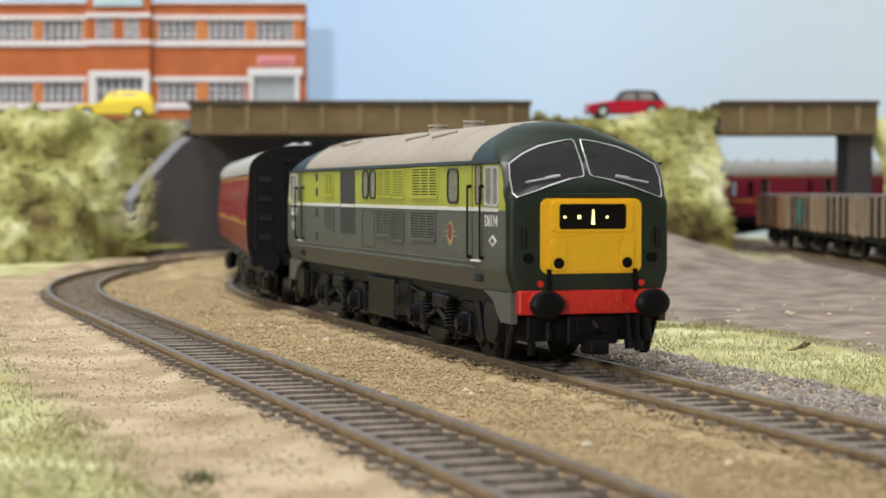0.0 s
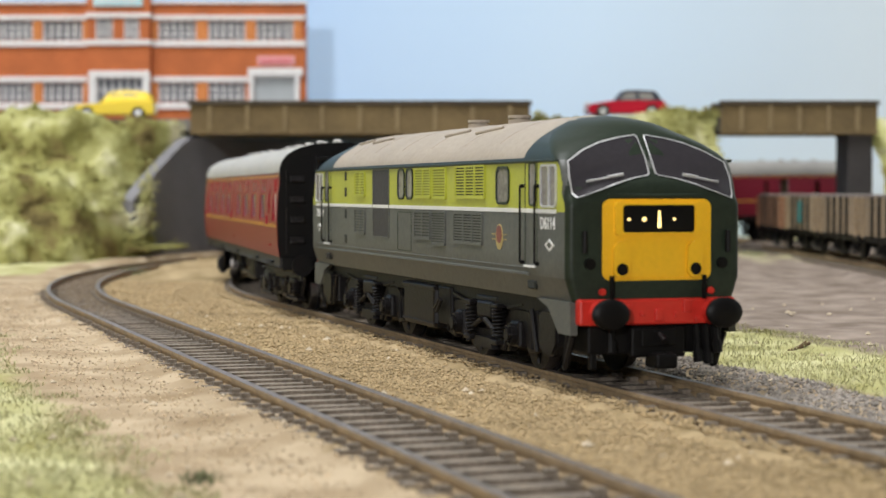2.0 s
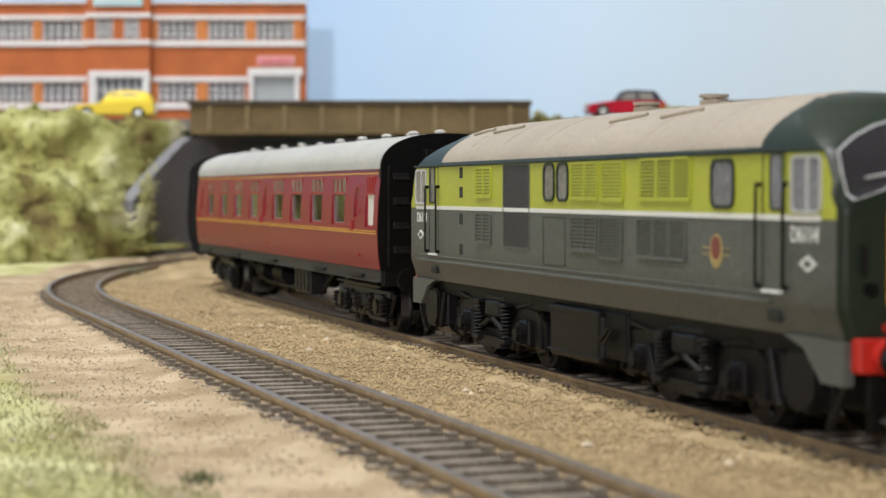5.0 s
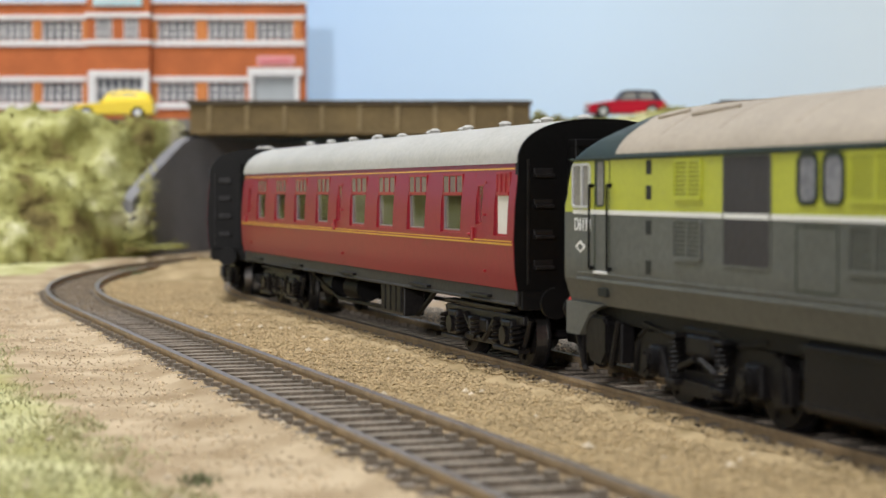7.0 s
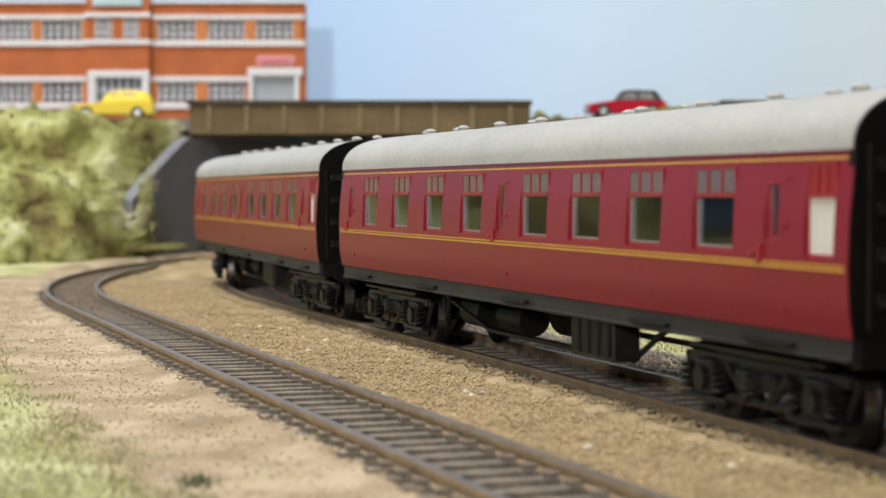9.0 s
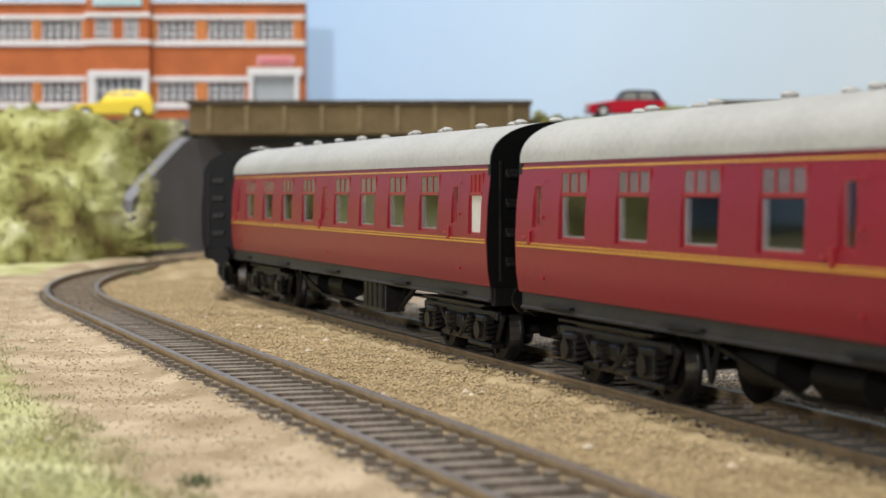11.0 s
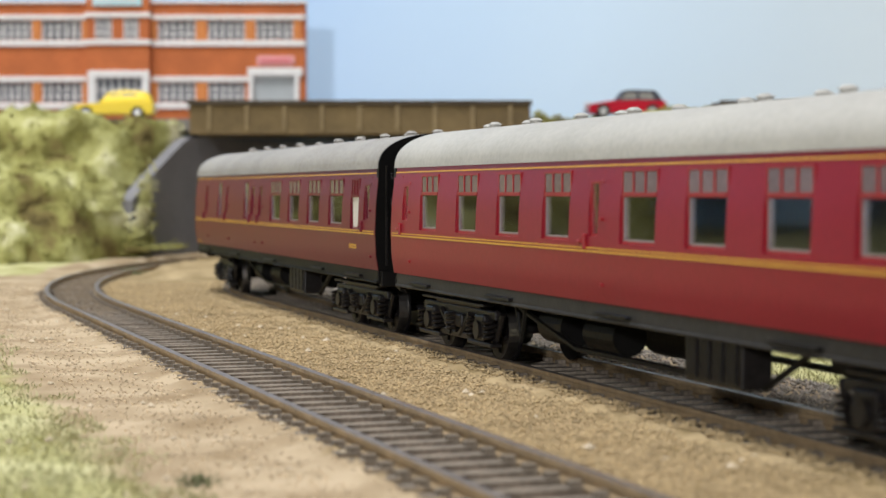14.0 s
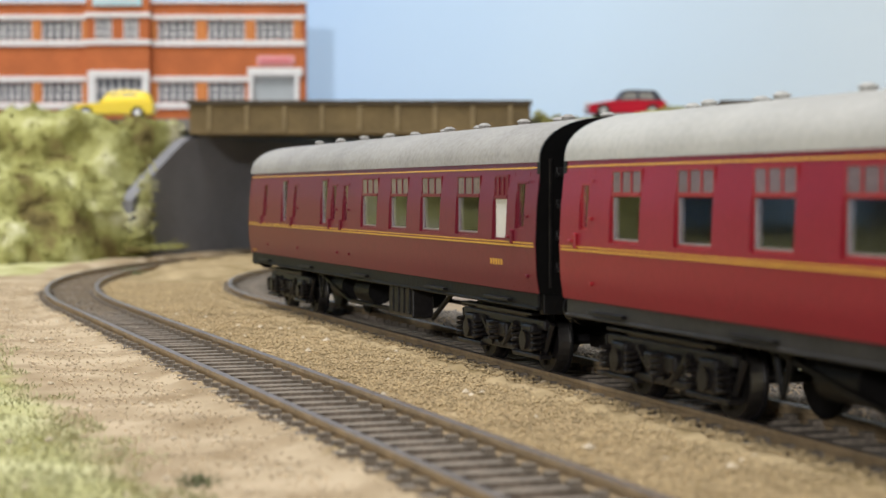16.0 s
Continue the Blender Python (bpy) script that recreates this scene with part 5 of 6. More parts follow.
def build_coach(name, label, vehicle, plan, paint, trim, roofmat, brake=False):
    """plan: windows of the right-hand side as (x0, x1, z0, z1, kind)."""
    top = thing(name, label, "railway coach", group="coaches of the train")
    L = COACH_L_MM
    for sy in (-1, 1):
        wins = plan if sy < 0 or brake else [(-L - w[1], -L - w[0], *w[2:]) for w in plan]
        holes = [(w[0], w[1], w[2], w[3]) for w in wins]
        zs = [16.4, 18, 20, 22, 24, 26, 28.5, 31, 33, 35.5, 38, 40, 41.5] + [h[2] for h in holes] + [h[3] for h in holes]
        us = [0, -L] + [-12.6 * i for i in range(1, 20)] + [h[0] for h in holes] + [h[1] for h in holes]
        bm = B()
        panel(bm, us, zs, holes, lambda u, z, d: (u * MM, sy * (coach_half(z) - d) * MM, z * MM), 1.1)
        side = part("body_side", bm, paint, top, smooth=True)
        for z0, z1 in ((25.15, 25.5), (25.78, 26.03), (40.1, 40.4)):
            bm = B()
            side_strip(bm, -L + 0.8, -0.8, z0, z1, sy)
            part("lining", bm, M["gold"], side, "yellow lining")
        for x0, x1, z0, z1, kind in wins:
            yo = coach_half((z0 + z1) / 2)
            bm = B()
            mbox(bm, x0 + 0.01, x1 - 0.01, sy * (yo - 0.75), sy * (yo - 0.55), z0 + 0.01, z1 - 0.01)
            w = part("window", bm, M["glass"] if kind != "white" else M["blind"], top, "frosted white window" if kind == "white" else "clear glazing")
            if kind != "white":
                w.visible_shadow = False
            bm = B()
            for a, b, c, d in ((x0, x0 + 0.45, z0, z1), (x1 - 0.45, x1, z0, z1), (x0 + 0.45, x1 - 0.45, z0, z0 + 0.4), (x0 + 0.45, x1 - 0.45, z1 - 0.4, z1)):
                mbox(bm, a, b, sy * (yo - 0.95), sy * (yo - 0.35), c, d)
            if kind == "white":
                zt = z0 + (z1 - z0) * 0.68
                mbox(bm, x0 + 0.4, x1 - 0.4, sy * (yo - 0.6), sy * (yo - 0.5), zt, z1 - 0.3)
            if kind in ("vent", "white"):
                zt = z0 + (z1 - z0) * 0.66
                mbox(bm, x0 + 0.4, x1 - 0.4, sy * (yo - 0.7), sy * (yo - 0.15), zt - 0.35, zt + 0.35)
                for k in (1, 2):
                    xm = x0 + (x1 - x0) * k / 3
                    mbox(bm, xm - 0.26, xm + 0.26, sy * (yo - 0.7), sy * (yo - 0.25), zt + 0.3, z1 - 0.4)
            part("window_frame", bm, trim, w)
            if kind == "vent":
                zt = z0 + (z1 - z0) * 0.68
                bm = B()
                mbox(bm, x0 + 0.5, x1 - 0.5, sy * (yo - 0.54), sy * (yo - 0.44), zt, z1 - 0.45)
                part("ventilator", bm, M["ventglass"], w, "pale sliding ventilator")
            if kind in ("vent", "plain"):
                zt = z0 + (z1 - z0) * (0.62 if kind == "vent" else 0.96)
                bm = B()
                for a, b, c, d in ((x0 + 0.45, x0 + 0.8, z0 + 0.4, zt), (x1 - 0.8, x1 - 0.45, z0 + 0.4, zt), (x0 + 0.8, x1 - 0.8, z0 + 0.4, z0 + 0.75)):
                    mbox(bm, a, b, sy * (yo - 0.85), sy * (yo - 0.45), c, d)
                part("glazing_edge", bm, M["rim"], w)
        # doors: raised edges, handles and hinges
        for w in wins:
            if w[4] != "door":
                continue
            x0, x1 = w[0] - 1.6, w[1] + 1.6
            bm = B()
            side_strip(bm, x0 - 0.15, x0 + 0.15, 17, 39.4, sy, 0.08)
            side_strip(bm, x1 - 0.15, x1 + 0.15, 17, 39.4, sy, 0.08)
            part("door_seam", bm, trim, side)
            bm = B()
            mbox(bm, x0 + 0.4, x0 + 1.2, sy * 18.3, sy * 19.1, 25.6, 28.4, 0.25)
            mbox(bm, x0 - 2.6, x0 - 1.0, sy * 18.3, sy * 18.9, 26.6, 27.2, 0.2)
            part("door_handle", bm, trim, side)
            bm = B()
            for z in (19.6, 31.0, 37.6):
                mbox(bm, x1 - 0.2, x1 + 0.7, sy * 18.0, sy * (coach_half(z) + 0.5), z - 0.3, z + 0.3, 0.1)
            part("hinge", bm, trim, side)
        one("solebar", top, M["frame"] if brake else M["solebar"], (-L + 1, -1, sy * 15.6, sy * 17.4, 13.6, 16.4), (-L + 1, -1, sy * 16.4, sy * 17.8, 13.2, 13.8), bevel=0.2)
        for x in (-22, -62, -124, -180, -232):
            one("step_board", top, M["bogie"], (x - 7, x + 7, sy * 16.8, sy * 18.4, 14.2, 14.8), bevel=0.1)
    # roof
    prof = []
    for i in range(25):
        a = math.pi * i / 24
        c, s = math.cos(a), math.sin(a)
        prof.append((17.65 * math.copysign(abs(c) ** 0.85, c), 41.3 + 8.9 * s ** 0.85))
    rings = [[(x * MM, y * MM, z * MM) for y, z in prof] for x in (-0.3, -25, -63, -126, -189, -227, -L + 0.3)]
    bm = B()
    loft(bm, rings)
    roof = part("roof", bm, roofmat, top, "pale grey curved roof", smooth=True)
    for k in range(19):
        x, y = -12 - 12.6 * k, (-1.6 if k % 2 else 1.6)
        if k % 5 == 4:
            continue
        bm = B()
        mrod(bm, (x, y, 49.9), (x, y, 50.9), 1.3, 12)
        mrod(bm, (x, y, 50.9), (x, y, 51.5), 1.7, 12, 0.7)
        mbox(bm, x - 2.2, x + 2.2, y - 0.6, y + 0.6, 49.8, 50.4, 0.2)
        part("roof_vent", bm, roofmat, roof)
    for sy in (-1, 1):
        bm = B()
        for x in (-20, -75, -130, -190, -235):
            mrod(bm, (x, sy * 17.6, 41.9), (x, sy * 8, 48.9), 0.12, 4)
        part("roof_seam", bm, roofmat, roof)
    # ends with steps and gangway
    for ex, d in ((0.0, 1), (-L, -1)):
        pts = [(y, z) for y, z in prof] + [(-coach_half(z), z) for z in (38, 33, 26, 20, 16.4)] + [(coach_half(z), z) for z in (16.4, 20, 26, 33, 38)]
        bm = B()
        loft(bm, [[((ex + d * k) * MM, y * MM * q, z * MM) for y, z in pts] for k, q in ((-1.3, 0.994), (0.3, 0.994))])
        end = part("end_panel", bm, M["black"], top, "black coach end with steps")
        one("gangway", end, M["frame"], (ex, ex + d * 3.6, -6.6, 6.6, 17.4, 44.6), bevel=0.6, label="black corridor connection")
        one("gangway_hood", end, M["black"], (ex, ex + d * 4.2, -7.2, 7.2, 44.4, 46.0), (ex, ex + d * 4.2, -7.2, -6.2, 17.4, 44.6), (ex, ex + d * 4.2, 6.2, 7.2, 17.4, 44.6), bevel=0.3)
        for sy in (-1, 1):
            for z in (20.5, 26.5, 32.5, 38.5):
                one("end_step", end, M["bogiegrey"], (ex - d * 0.2, ex + d * 1.9, sy * 10.4, sy * 14.4, z, z + 0.7), (ex - d * 0.2, ex + d * 0.8, sy * 10.4, sy * 14.4, z + 0.6, z + 1.8), bevel=0.15)
            bm = B()
            mrod(bm, (ex + d * 0.6, sy * 15.6, 17.5), (ex + d * 0.6, sy * 15.6, 42.0), 0.3, 6)
            part("end_rail", bm, M["bogiegrey"], end)
            bm = B()
            mrod(bm, (ex - d * 0.5, sy * 11.4, 14.0), (ex + d * 4.0, sy * 11.4, 14.0), 1.5, 12)
            mrod(bm, (ex + d * 4.0, sy * 11.4, 14.0), (ex + d * 5.0, sy * 11.4, 14.0), 3.1, 20)
            part("buffer", bm, M["black"], top, "black round buffer")
        one("headstock", top, M["frame"], (ex - d * 2, ex + d * 0.2, -16.8, 16.8, 12.4, 16.4), bevel=0.3)
        one("coupling", top, M["frame"], (ex - d * 12, ex + d * 5.4, -2.2, 2.2, 5.0, 7.8), bevel=0.4)
    # floor, seats and partitions inside
    one("floor_pan", top, M["frame"], (-L + 1.5, -1.5, -16.4, 16.4, 15.2, 16.9))
    seats = B()
    parts_ = B()
    for w in plan:
        if w[4] != "vent":
            continue
        for k in (-1, 1):
            xm = (w[0] + w[1]) / 2 + k * 8.6
            mbox(seats, xm - 2.4, xm + 2.4, -15.4, -3.4, 17.0, 21.6, 0.5)
            mbox(seats, xm - 0.9 + k * 1.6, xm + 0.9 + k * 1.6, -15.4, -3.4, 17.0, 30.5, 0.6)
            mbox(seats, xm - 2.4, xm + 2.4, 3.4, 15.4, 17.0, 21.6, 0.5)
            mbox(seats, xm - 0.9 + k * 1.6, xm + 0.9 + k * 1.6, 3.4, 15.4, 17.0, 30.5, 0.6)
        xm = (w[0] + w[1]) / 2
        mbox(parts_, xm - 3.2, xm + 3.2, -15.6, -5.6, 24.6, 25.2)
        mbox(parts_, xm - 3.2, xm + 3.2, 5.6, 15.6, 24.6, 25.2)
    for x in ((-28, -126, -136, -232) if not brake else (-27, -128, -164, -214)):
        mbox(parts_, x - 0.4, x + 0.4, -16.2, 16.2, 16.9, 41.0)
    part("seats", seats, M["seat"], top, "dark blue coach seats")
    part("partitions", parts_, M["inside"], top, "brown partitions and tables")
    # gear under the floor
    for sy in (-1, 1):
        x0 = -100.0 if not brake else -104.5
        bm = B()
        mbox(bm, x0, x0 + 19, sy * 10.5, sy * 15.8, 6.0, 13.9, 0.4)
        bx = part("battery_box", bm, M["bogiegrey"], top, "dark battery box")
        bm = B()
        for k in range(4):
            mbox(bm, x0 + 1.5 + 4.4 * k, x0 + 4.6 + 4.4 * k, sy * 15.6, sy * 16.2, 6.8, 13.0, 0.2)
        part("box_door", bm, M["bogie"], bx)
    bm = B()
    mrod(bm, (-152, 5, 9.0), (-134, 5, 9.0), 4.2, 18)
    mrod(bm, (-152, -8, 9.4), (-138, -8, 9.4), 3.4, 18)
    part("brake_cylinder", bm, M["frame"], top)
    bm = B()
    mrod(bm, (-172, -9, 9.6), (-160, -9, 9.6), 3.6, 18)
    part("dynamo", bm, M["frame"], top)
    bm = B()
    for sy in (-1, 1):
        mbox(bm, -190, -62, sy * 12.6, sy * 13.6, 12.4, 14.0)
        mrod(bm, (-186, sy * 12.4, 13), (-152, sy * 12.4, 6.4), 0.6, 6)
        mrod(bm, (-152, sy * 12.4, 6.4), (-102, sy * 12.4, 6.4), 0.6, 6)
        mrod(bm, (-66, sy * 12.4, 13), (-80, sy * 12.4, 6.4), 0.6, 6)
        for x in (-180,):
            mrod(bm, (x - 3, sy * 12.8, 13.8), (x, sy * 12.8, 5.6), 0.5, 6)
            mrod(bm, (x + 3, sy * 12.8, 13.8), (x, sy * 12.8, 5.6), 0.5, 6)
    part("truss", bm, M["frame"], top)
    coach_bogie(top, 33, vehicle)
    coach_bogie(top, 219, vehicle)
    return top


OPEN_PLAN = [(-11.5, -3.7, 26.9, 39.6, "white"), (-22.6, -18.8, 29.0, 37.2, "door")]
OPEN_PLAN += [(a, b, 27.0, 39.5, "vent") for a, b in ((-45.4, -32.0), (-70.2, -56.7), (-95.2, -81.4), (-119.9, -105.8))]
OPEN_PLAN += [(-133.2, -129.0, 28.0, 37.6, "door")]
OPEN_PLAN += [(a, b, 27.0, 39.5, "vent") for a, b in ((-155.2, -142.0), (-180.2, -167.4), (-205.2, -192.2), (-230.4, -218.2))]
OPEN_PLAN += [(-243.6, -239.8, 29.0, 37.2, "door")]
BRAKE_PLAN = [(-11.2, -6.4, 28.6, 37.6, "door"), (-24.0, -16.0, 26.2, 39.0, "white")]
BRAKE_PLAN += [(a, b, 26.8, 39.1, "vent") for a, b in ((-47.0, -32.4), (-71.8, -57.6), (-96.2, -82.0), (-121.0, -106.6))]
BRAKE_PLAN += [(-138.6, -134.0, 28.0, 37.6, "door"), (-150.4, -145.8, 28.0, 37.6, "door"), (-161.4, -155.0, 26.8, 39.1, "plain"),
               (-193.0, -189.4, 28.2, 37.8, "door"), (-207.8, -201.0, 26.8, 39.1, "plain"), (-231.8, -227.4, 28.0, 38.0, "door")]

loco = build_loco()
coach_first = build_coach("passenger_coach", "maroon corridor coach with yellow lining behind the locomotive", "first", OPEN_PLAN, M["maroon"], M["redtrim"], M["coachroof"])
coach_second = build_coach("passenger_coach", "maroon corridor coach with yellow lining amid the train", "second", OPEN_PLAN, M["maroon"], M["redtrim"], M["coachroof"])
coach_brake = build_coach("brake_coach", "darker maroon brake coach at the tail of the train", "brake", BRAKE_PLAN, M["darkmaroon"], M["darkmaroon"], M["coachroof2"], brake=True)
for sy in (-1, 1):
    bm = B()
    for i in range(5):
        x = (-24.5 + 1.5 * i) if sy < 0 else (-COACH_L_MM + 24.5 - 1.5 * i)
        side_strip(bm, x - 0.45, x + 0.45, 21.2, 22.4, sy, 0.06)
    part("number_marks", bm, M["gold"], coach_brake, "small yellow number bars")
    bm = B()
    for i in range(3):
        x = -247.5 + 1.6 * i if sy < 0 else -COACH_L_MM + 247.5 - 1.6 * i
        side_strip(bm, x - 0.5, x + 0.5, 16.9, 17.7, sy, 0.06)
    part("number_marks", bm, M["gold"], coach_brake, "small yellow number bars")
# ---- cars on the street ----


def car_body(name, paint, label, L, W, prof_low, prof_top, glass_rows, m, hood=None):
    """prof_low: side outline of the lower body; prof_top: cabin outline."""
    top = thing(name, label, "car", m)

    def extrude(pts, w0, w1, zmid):
        bm = B()
        rows = []
        for y, k in ((-W / 2, 0.93), (-W / 2 * 0.94, 1.0), (0, 1.02), (W / 2 * 0.94, 1.0), (W / 2, 0.93)):
            rows.append([(x, y * w0 if z < zmid else y * w1, zmid + (z - zmid) * k) for x, z in pts])
        loft(bm, rows)
        bmesh.ops.bevel(bm, geom=[e for e in bm.edges if e.calc_length() > 0.001], offset=0.0004, segments=2, affect="EDGES")
        return bm

    part("body", extrude(prof_low, 1.0, 1.0, 0.006), paint, top, smooth=True)
    part("cabin", extrude(prof_top, 0.95, 0.80, 0.012), hood or paint, top, smooth=True)
    for pts in glass_rows:
        bm = B()
        for sy in (-1, 1):
            loft(bm, [[(x, sy * W / 2 * q * (0.90 if z < 0.0125 else 0.815), z) for x, z in pts] for q in (0.9, 1.035)])
        part("side_window", bm, M["carpane"], top)
    for x in (-L * 0.31, L * 0.31):
        for sy in (-1, 1):
            bm = B()
            rod(bm, (x, sy * (W / 2 - 0.0028), 0.0042), (x, sy * (W / 2 + 0.0002), 0.0042), 0.0042, 20)
            w = part("wheel", bm, M["tyre"], top)
            bm = B()
            rod(bm, (x, sy * (W / 2), 0.0042), (x, sy * (W / 2 + 0.0006), 0.0042), 0.0022, 14)
            part("hub_cap", bm, M["chrome"], w, "bright hub cap")
    for sx in (-1, 1):
        bm = B()
        box(bm, sx * L / 2 - 0.0008, sx * L / 2 + 0.0008, -W / 2 * 0.9, W / 2 * 0.9, 0.0048, 0.0062, 0.0003)
        part("bumper", bm, M["chrome"], top, "bright bumper")
        for sy in (-1, 1):
            bm = B()
            rod(bm, (sx * (L / 2 - 0.002), sy * W * 0.34, 0.0085), (sx * (L / 2 + 0.0002), sy * W * 0.34, 0.0085), 0.0012, 12)
            part("headlight", bm, M["chrome"], top)
    return top


# opaque pane, its pale tone stands in for light seen through the windows
M["carpane"] = mat("opaque_car_pane", (0.25, 0.24, 0.22), 0.15, vary=0.2, bump=0.0)
# yellow saloon: long bonnet towards -x
car_body("yellow_saloon_car", M["caryellow"], "glossy yellow rounded model saloon car parked on the street", 0.0515, 0.021,
         [(-0.0255, 0.003), (0.0255, 0.003), (0.0258, 0.0075), (0.0252, 0.0125), (0.0100, 0.0130), (-0.0085, 0.0110), (-0.0220, 0.0098), (-0.0256, 0.0075)],
         [(-0.0095, 0.0095), (0.0245, 0.0110), (0.0238, 0.0165), (0.0205, 0.0195), (0.0080, 0.0205), (-0.0020, 0.0190)],
         [[(-0.0050, 0.0125), (0.0045, 0.0128), (0.0045, 0.0178), (-0.0010, 0.0175)], [(0.0060, 0.0128), (0.0150, 0.0130), (0.0150, 0.0178), (0.0060, 0.0182)]],
         BACK @ pose(-0.2085, 1.142, 0.0815, 0, 0, 4) @ Matrix.Diagonal((1, 1, 0.88, 1)))
# red open car with a dark hood
car_body("red_sports_car", M["carred"], "crimson model car with dark roof parked above the bank", 0.0500, 0.020,
         [(-0.0245, 0.003), (0.0245, 0.003), (0.0250, 0.0075), (0.0235, 0.0105), (0.0080, 0.0108), (-0.0090, 0.0105), (-0.0215, 0.0088), (-0.0248, 0.0070)],
         [(-0.0075, 0.0100), (0.0225, 0.0100), (0.0190, 0.0155), (0.0165, 0.0165), (0.0010, 0.0168), (-0.0030, 0.0160)],
         [[(-0.0045, 0.0112), (0.0055, 0.0112), (0.0055, 0.0152), (-0.0010, 0.0152)], [(0.0075, 0.0112), (0.0170, 0.0112), (0.0150, 0.0150), (0.0075, 0.0152)]],
         BACK @ pose(0.1155, 1.142, 0.0815, 0, 0, 3) @ Matrix.Diagonal((1, 1, 1.08, 1)), hood=M["carhood"])

# ---- wagons on the siding ----


def build_wagon(m, paint, group):
    top = thing("goods_wagon", "weathered brown open goods wagon standing on the siding", "wagon", m, group)
    L, W, z0, z1 = 0.082, 0.034, 0.0135, 0.0315
    n = 5
    for k in range(n):
        a, b = z0 + (z1 - z0) * k / n, z0 + (z1 - z0) * (k + 1) / n - 0.0003
        for sx in (-1, 1):
            bm = B()
            box(bm, sx * (W / 2 - 0.0012), sx * W / 2, -L / 2, L / 2, a, b)
            part("plank", bm, paint, top)
        for sy in (-1, 1):
            bm = B()
            box(bm, -W / 2 + 0.0012, W / 2 - 0.0012, sy * (L / 2 - 0.0012), sy * L / 2, a, b)
            part("plank", bm, paint, top)
    for y in (-0.0385, -0.0205, -0.0075, 0.0075, 0.0205, 0.0385):
        for sx in (-1, 1):
            bm = B()
            box(bm, sx * W / 2, sx * (W / 2 + 0.0010), y - 0.0011, y + 0.0011, z0 - 0.001, z1, 0.0002)
            part("strap", bm, M["frame"] if abs(y) < 0.03 else paint, top)
    bm = B()
    box(bm, -W / 2 - 0.0002, W / 2 + 0.0002, -L / 2 - 0.0002, L / 2 + 0.0002, z1, z1 + 0.0009, 0.0002)
    box(bm, -W / 2 + 0.0015, W / 2 - 0.0015, -L / 2 + 0.0015, L / 2 - 0.0015, z0, z1 + 0.0011)
    part("load", bm, M["coalgrey"], top, "grey level load")
    bm = B()
    box(bm, -W / 2 + 0.001, W / 2 - 0.001, -L / 2, L / 2, 0.0105, 0.0135)
    for sx in (-1, 1):
        for y in (-0.021, 0.021):
            box(bm, sx * 0.0115, sx * 0.0130, y - 0.0045, y + 0.0045, 0.0050, 0.0110, 0.0004)
            box(bm, sx * 0.0125, sx * 0.0145, y - 0.0022, y + 0.0022, 0.0060, 0.0090, 0.0004)
        rod(bm, (sx * 0.0125, -0.021, 0.0045), (sx * 0.0125, 0.021, 0.0045), 0.0005, 6)
    part("underframe", bm, M["frame"], top)
    for y in (-0.021, 0.021):
        bm = B()
        for sx in (-1, 1):
            rod(bm, (sx * 0.0075, y, 0.0080), (sx * 0.0098, y, 0.0080), 0.0064, 20)
        rod(bm, (-0.0098, y, 0.0080), (0.0098, y, 0.0080), 0.0009, 8)
        part("wheelset", bm, M["bogie"], top)
    for sy in (-1, 1):
        for sx in (-1, 1):
            bm = B()
            rod(bm, (sx * 0.0112, sy * L / 2, 0.0125), (sx * 0.0112, sy * (L / 2 + 0.0038), 0.0125), 0.0012, 10)
            rod(bm, (sx * 0.0112, sy * (L / 2 + 0.0038), 0.0125), (sx * 0.0112, sy * (L / 2 + 0.0046), 0.0125), 0.0024, 14)
            part("buffer", bm, M["frame"], top)
    return top


for i in range(5):
    w = build_wagon(BACK @ pose(0.2120, 1.072 - 0.0925 * i, 0.0016), M["wagonred"] if i == 0 else M["wood"], "wagons on the siding")
    if i == 1:
        bm = B()
        box(bm, -0.0176, -0.0170, -0.004, 0.006, 0.017, 0.029)
        part("teal_patch", bm, mat("teal_paint_patch", (0.05, 0.22, 0.20), 0.7), w, "faded teal paint patch")

# ---- loose stones, grass and small scatter ----


def scatter_mesh(name, centres, sizes, material, label, seed, flat=0.7):
    """Many small angular stones in one mesh."""
    rng = np.random.default_rng(seed)
    base = np.array([(1, 0, 0), (-1, 0, 0), (0, 1, 0), (0, -1, 0), (0, 0, 1), (0, 0, -1)], float)
    fac = np.array([(0, 2, 4), (2, 1, 4), (1, 3, 4), (3, 0, 4), (2, 0, 5), (1, 2, 5), (3, 1, 5), (0, 3, 5)])
    n = len(centres)
    v = base[None] * (0.7 + 0.6 * rng.random((n, 6, 3)))
    a = rng.random(n) * 6.283
    c, s = np.cos(a)[:, None], np.sin(a)[:, None]
    x, y, z = v[..., 0] * c - v[..., 1] * s, v[..., 0] * s + v[..., 1] * c, v[..., 2] * flat
    p = np.stack([x, y, z], -1) * np.asarray(sizes)[:, None, None] + np.asarray(centres)[:, None]
    f = (fac[None] + 6 * np.arange(n)[:, None, None]).reshape(-1, 3)
    me = bpy.data.meshes.new(name)
    me.from_pydata(p.reshape(-1, 3).tolist(), [], f.tolist())
    me.materials.append(material)
    return tagged(new(name, me), label, "ballast", kind="stuff")


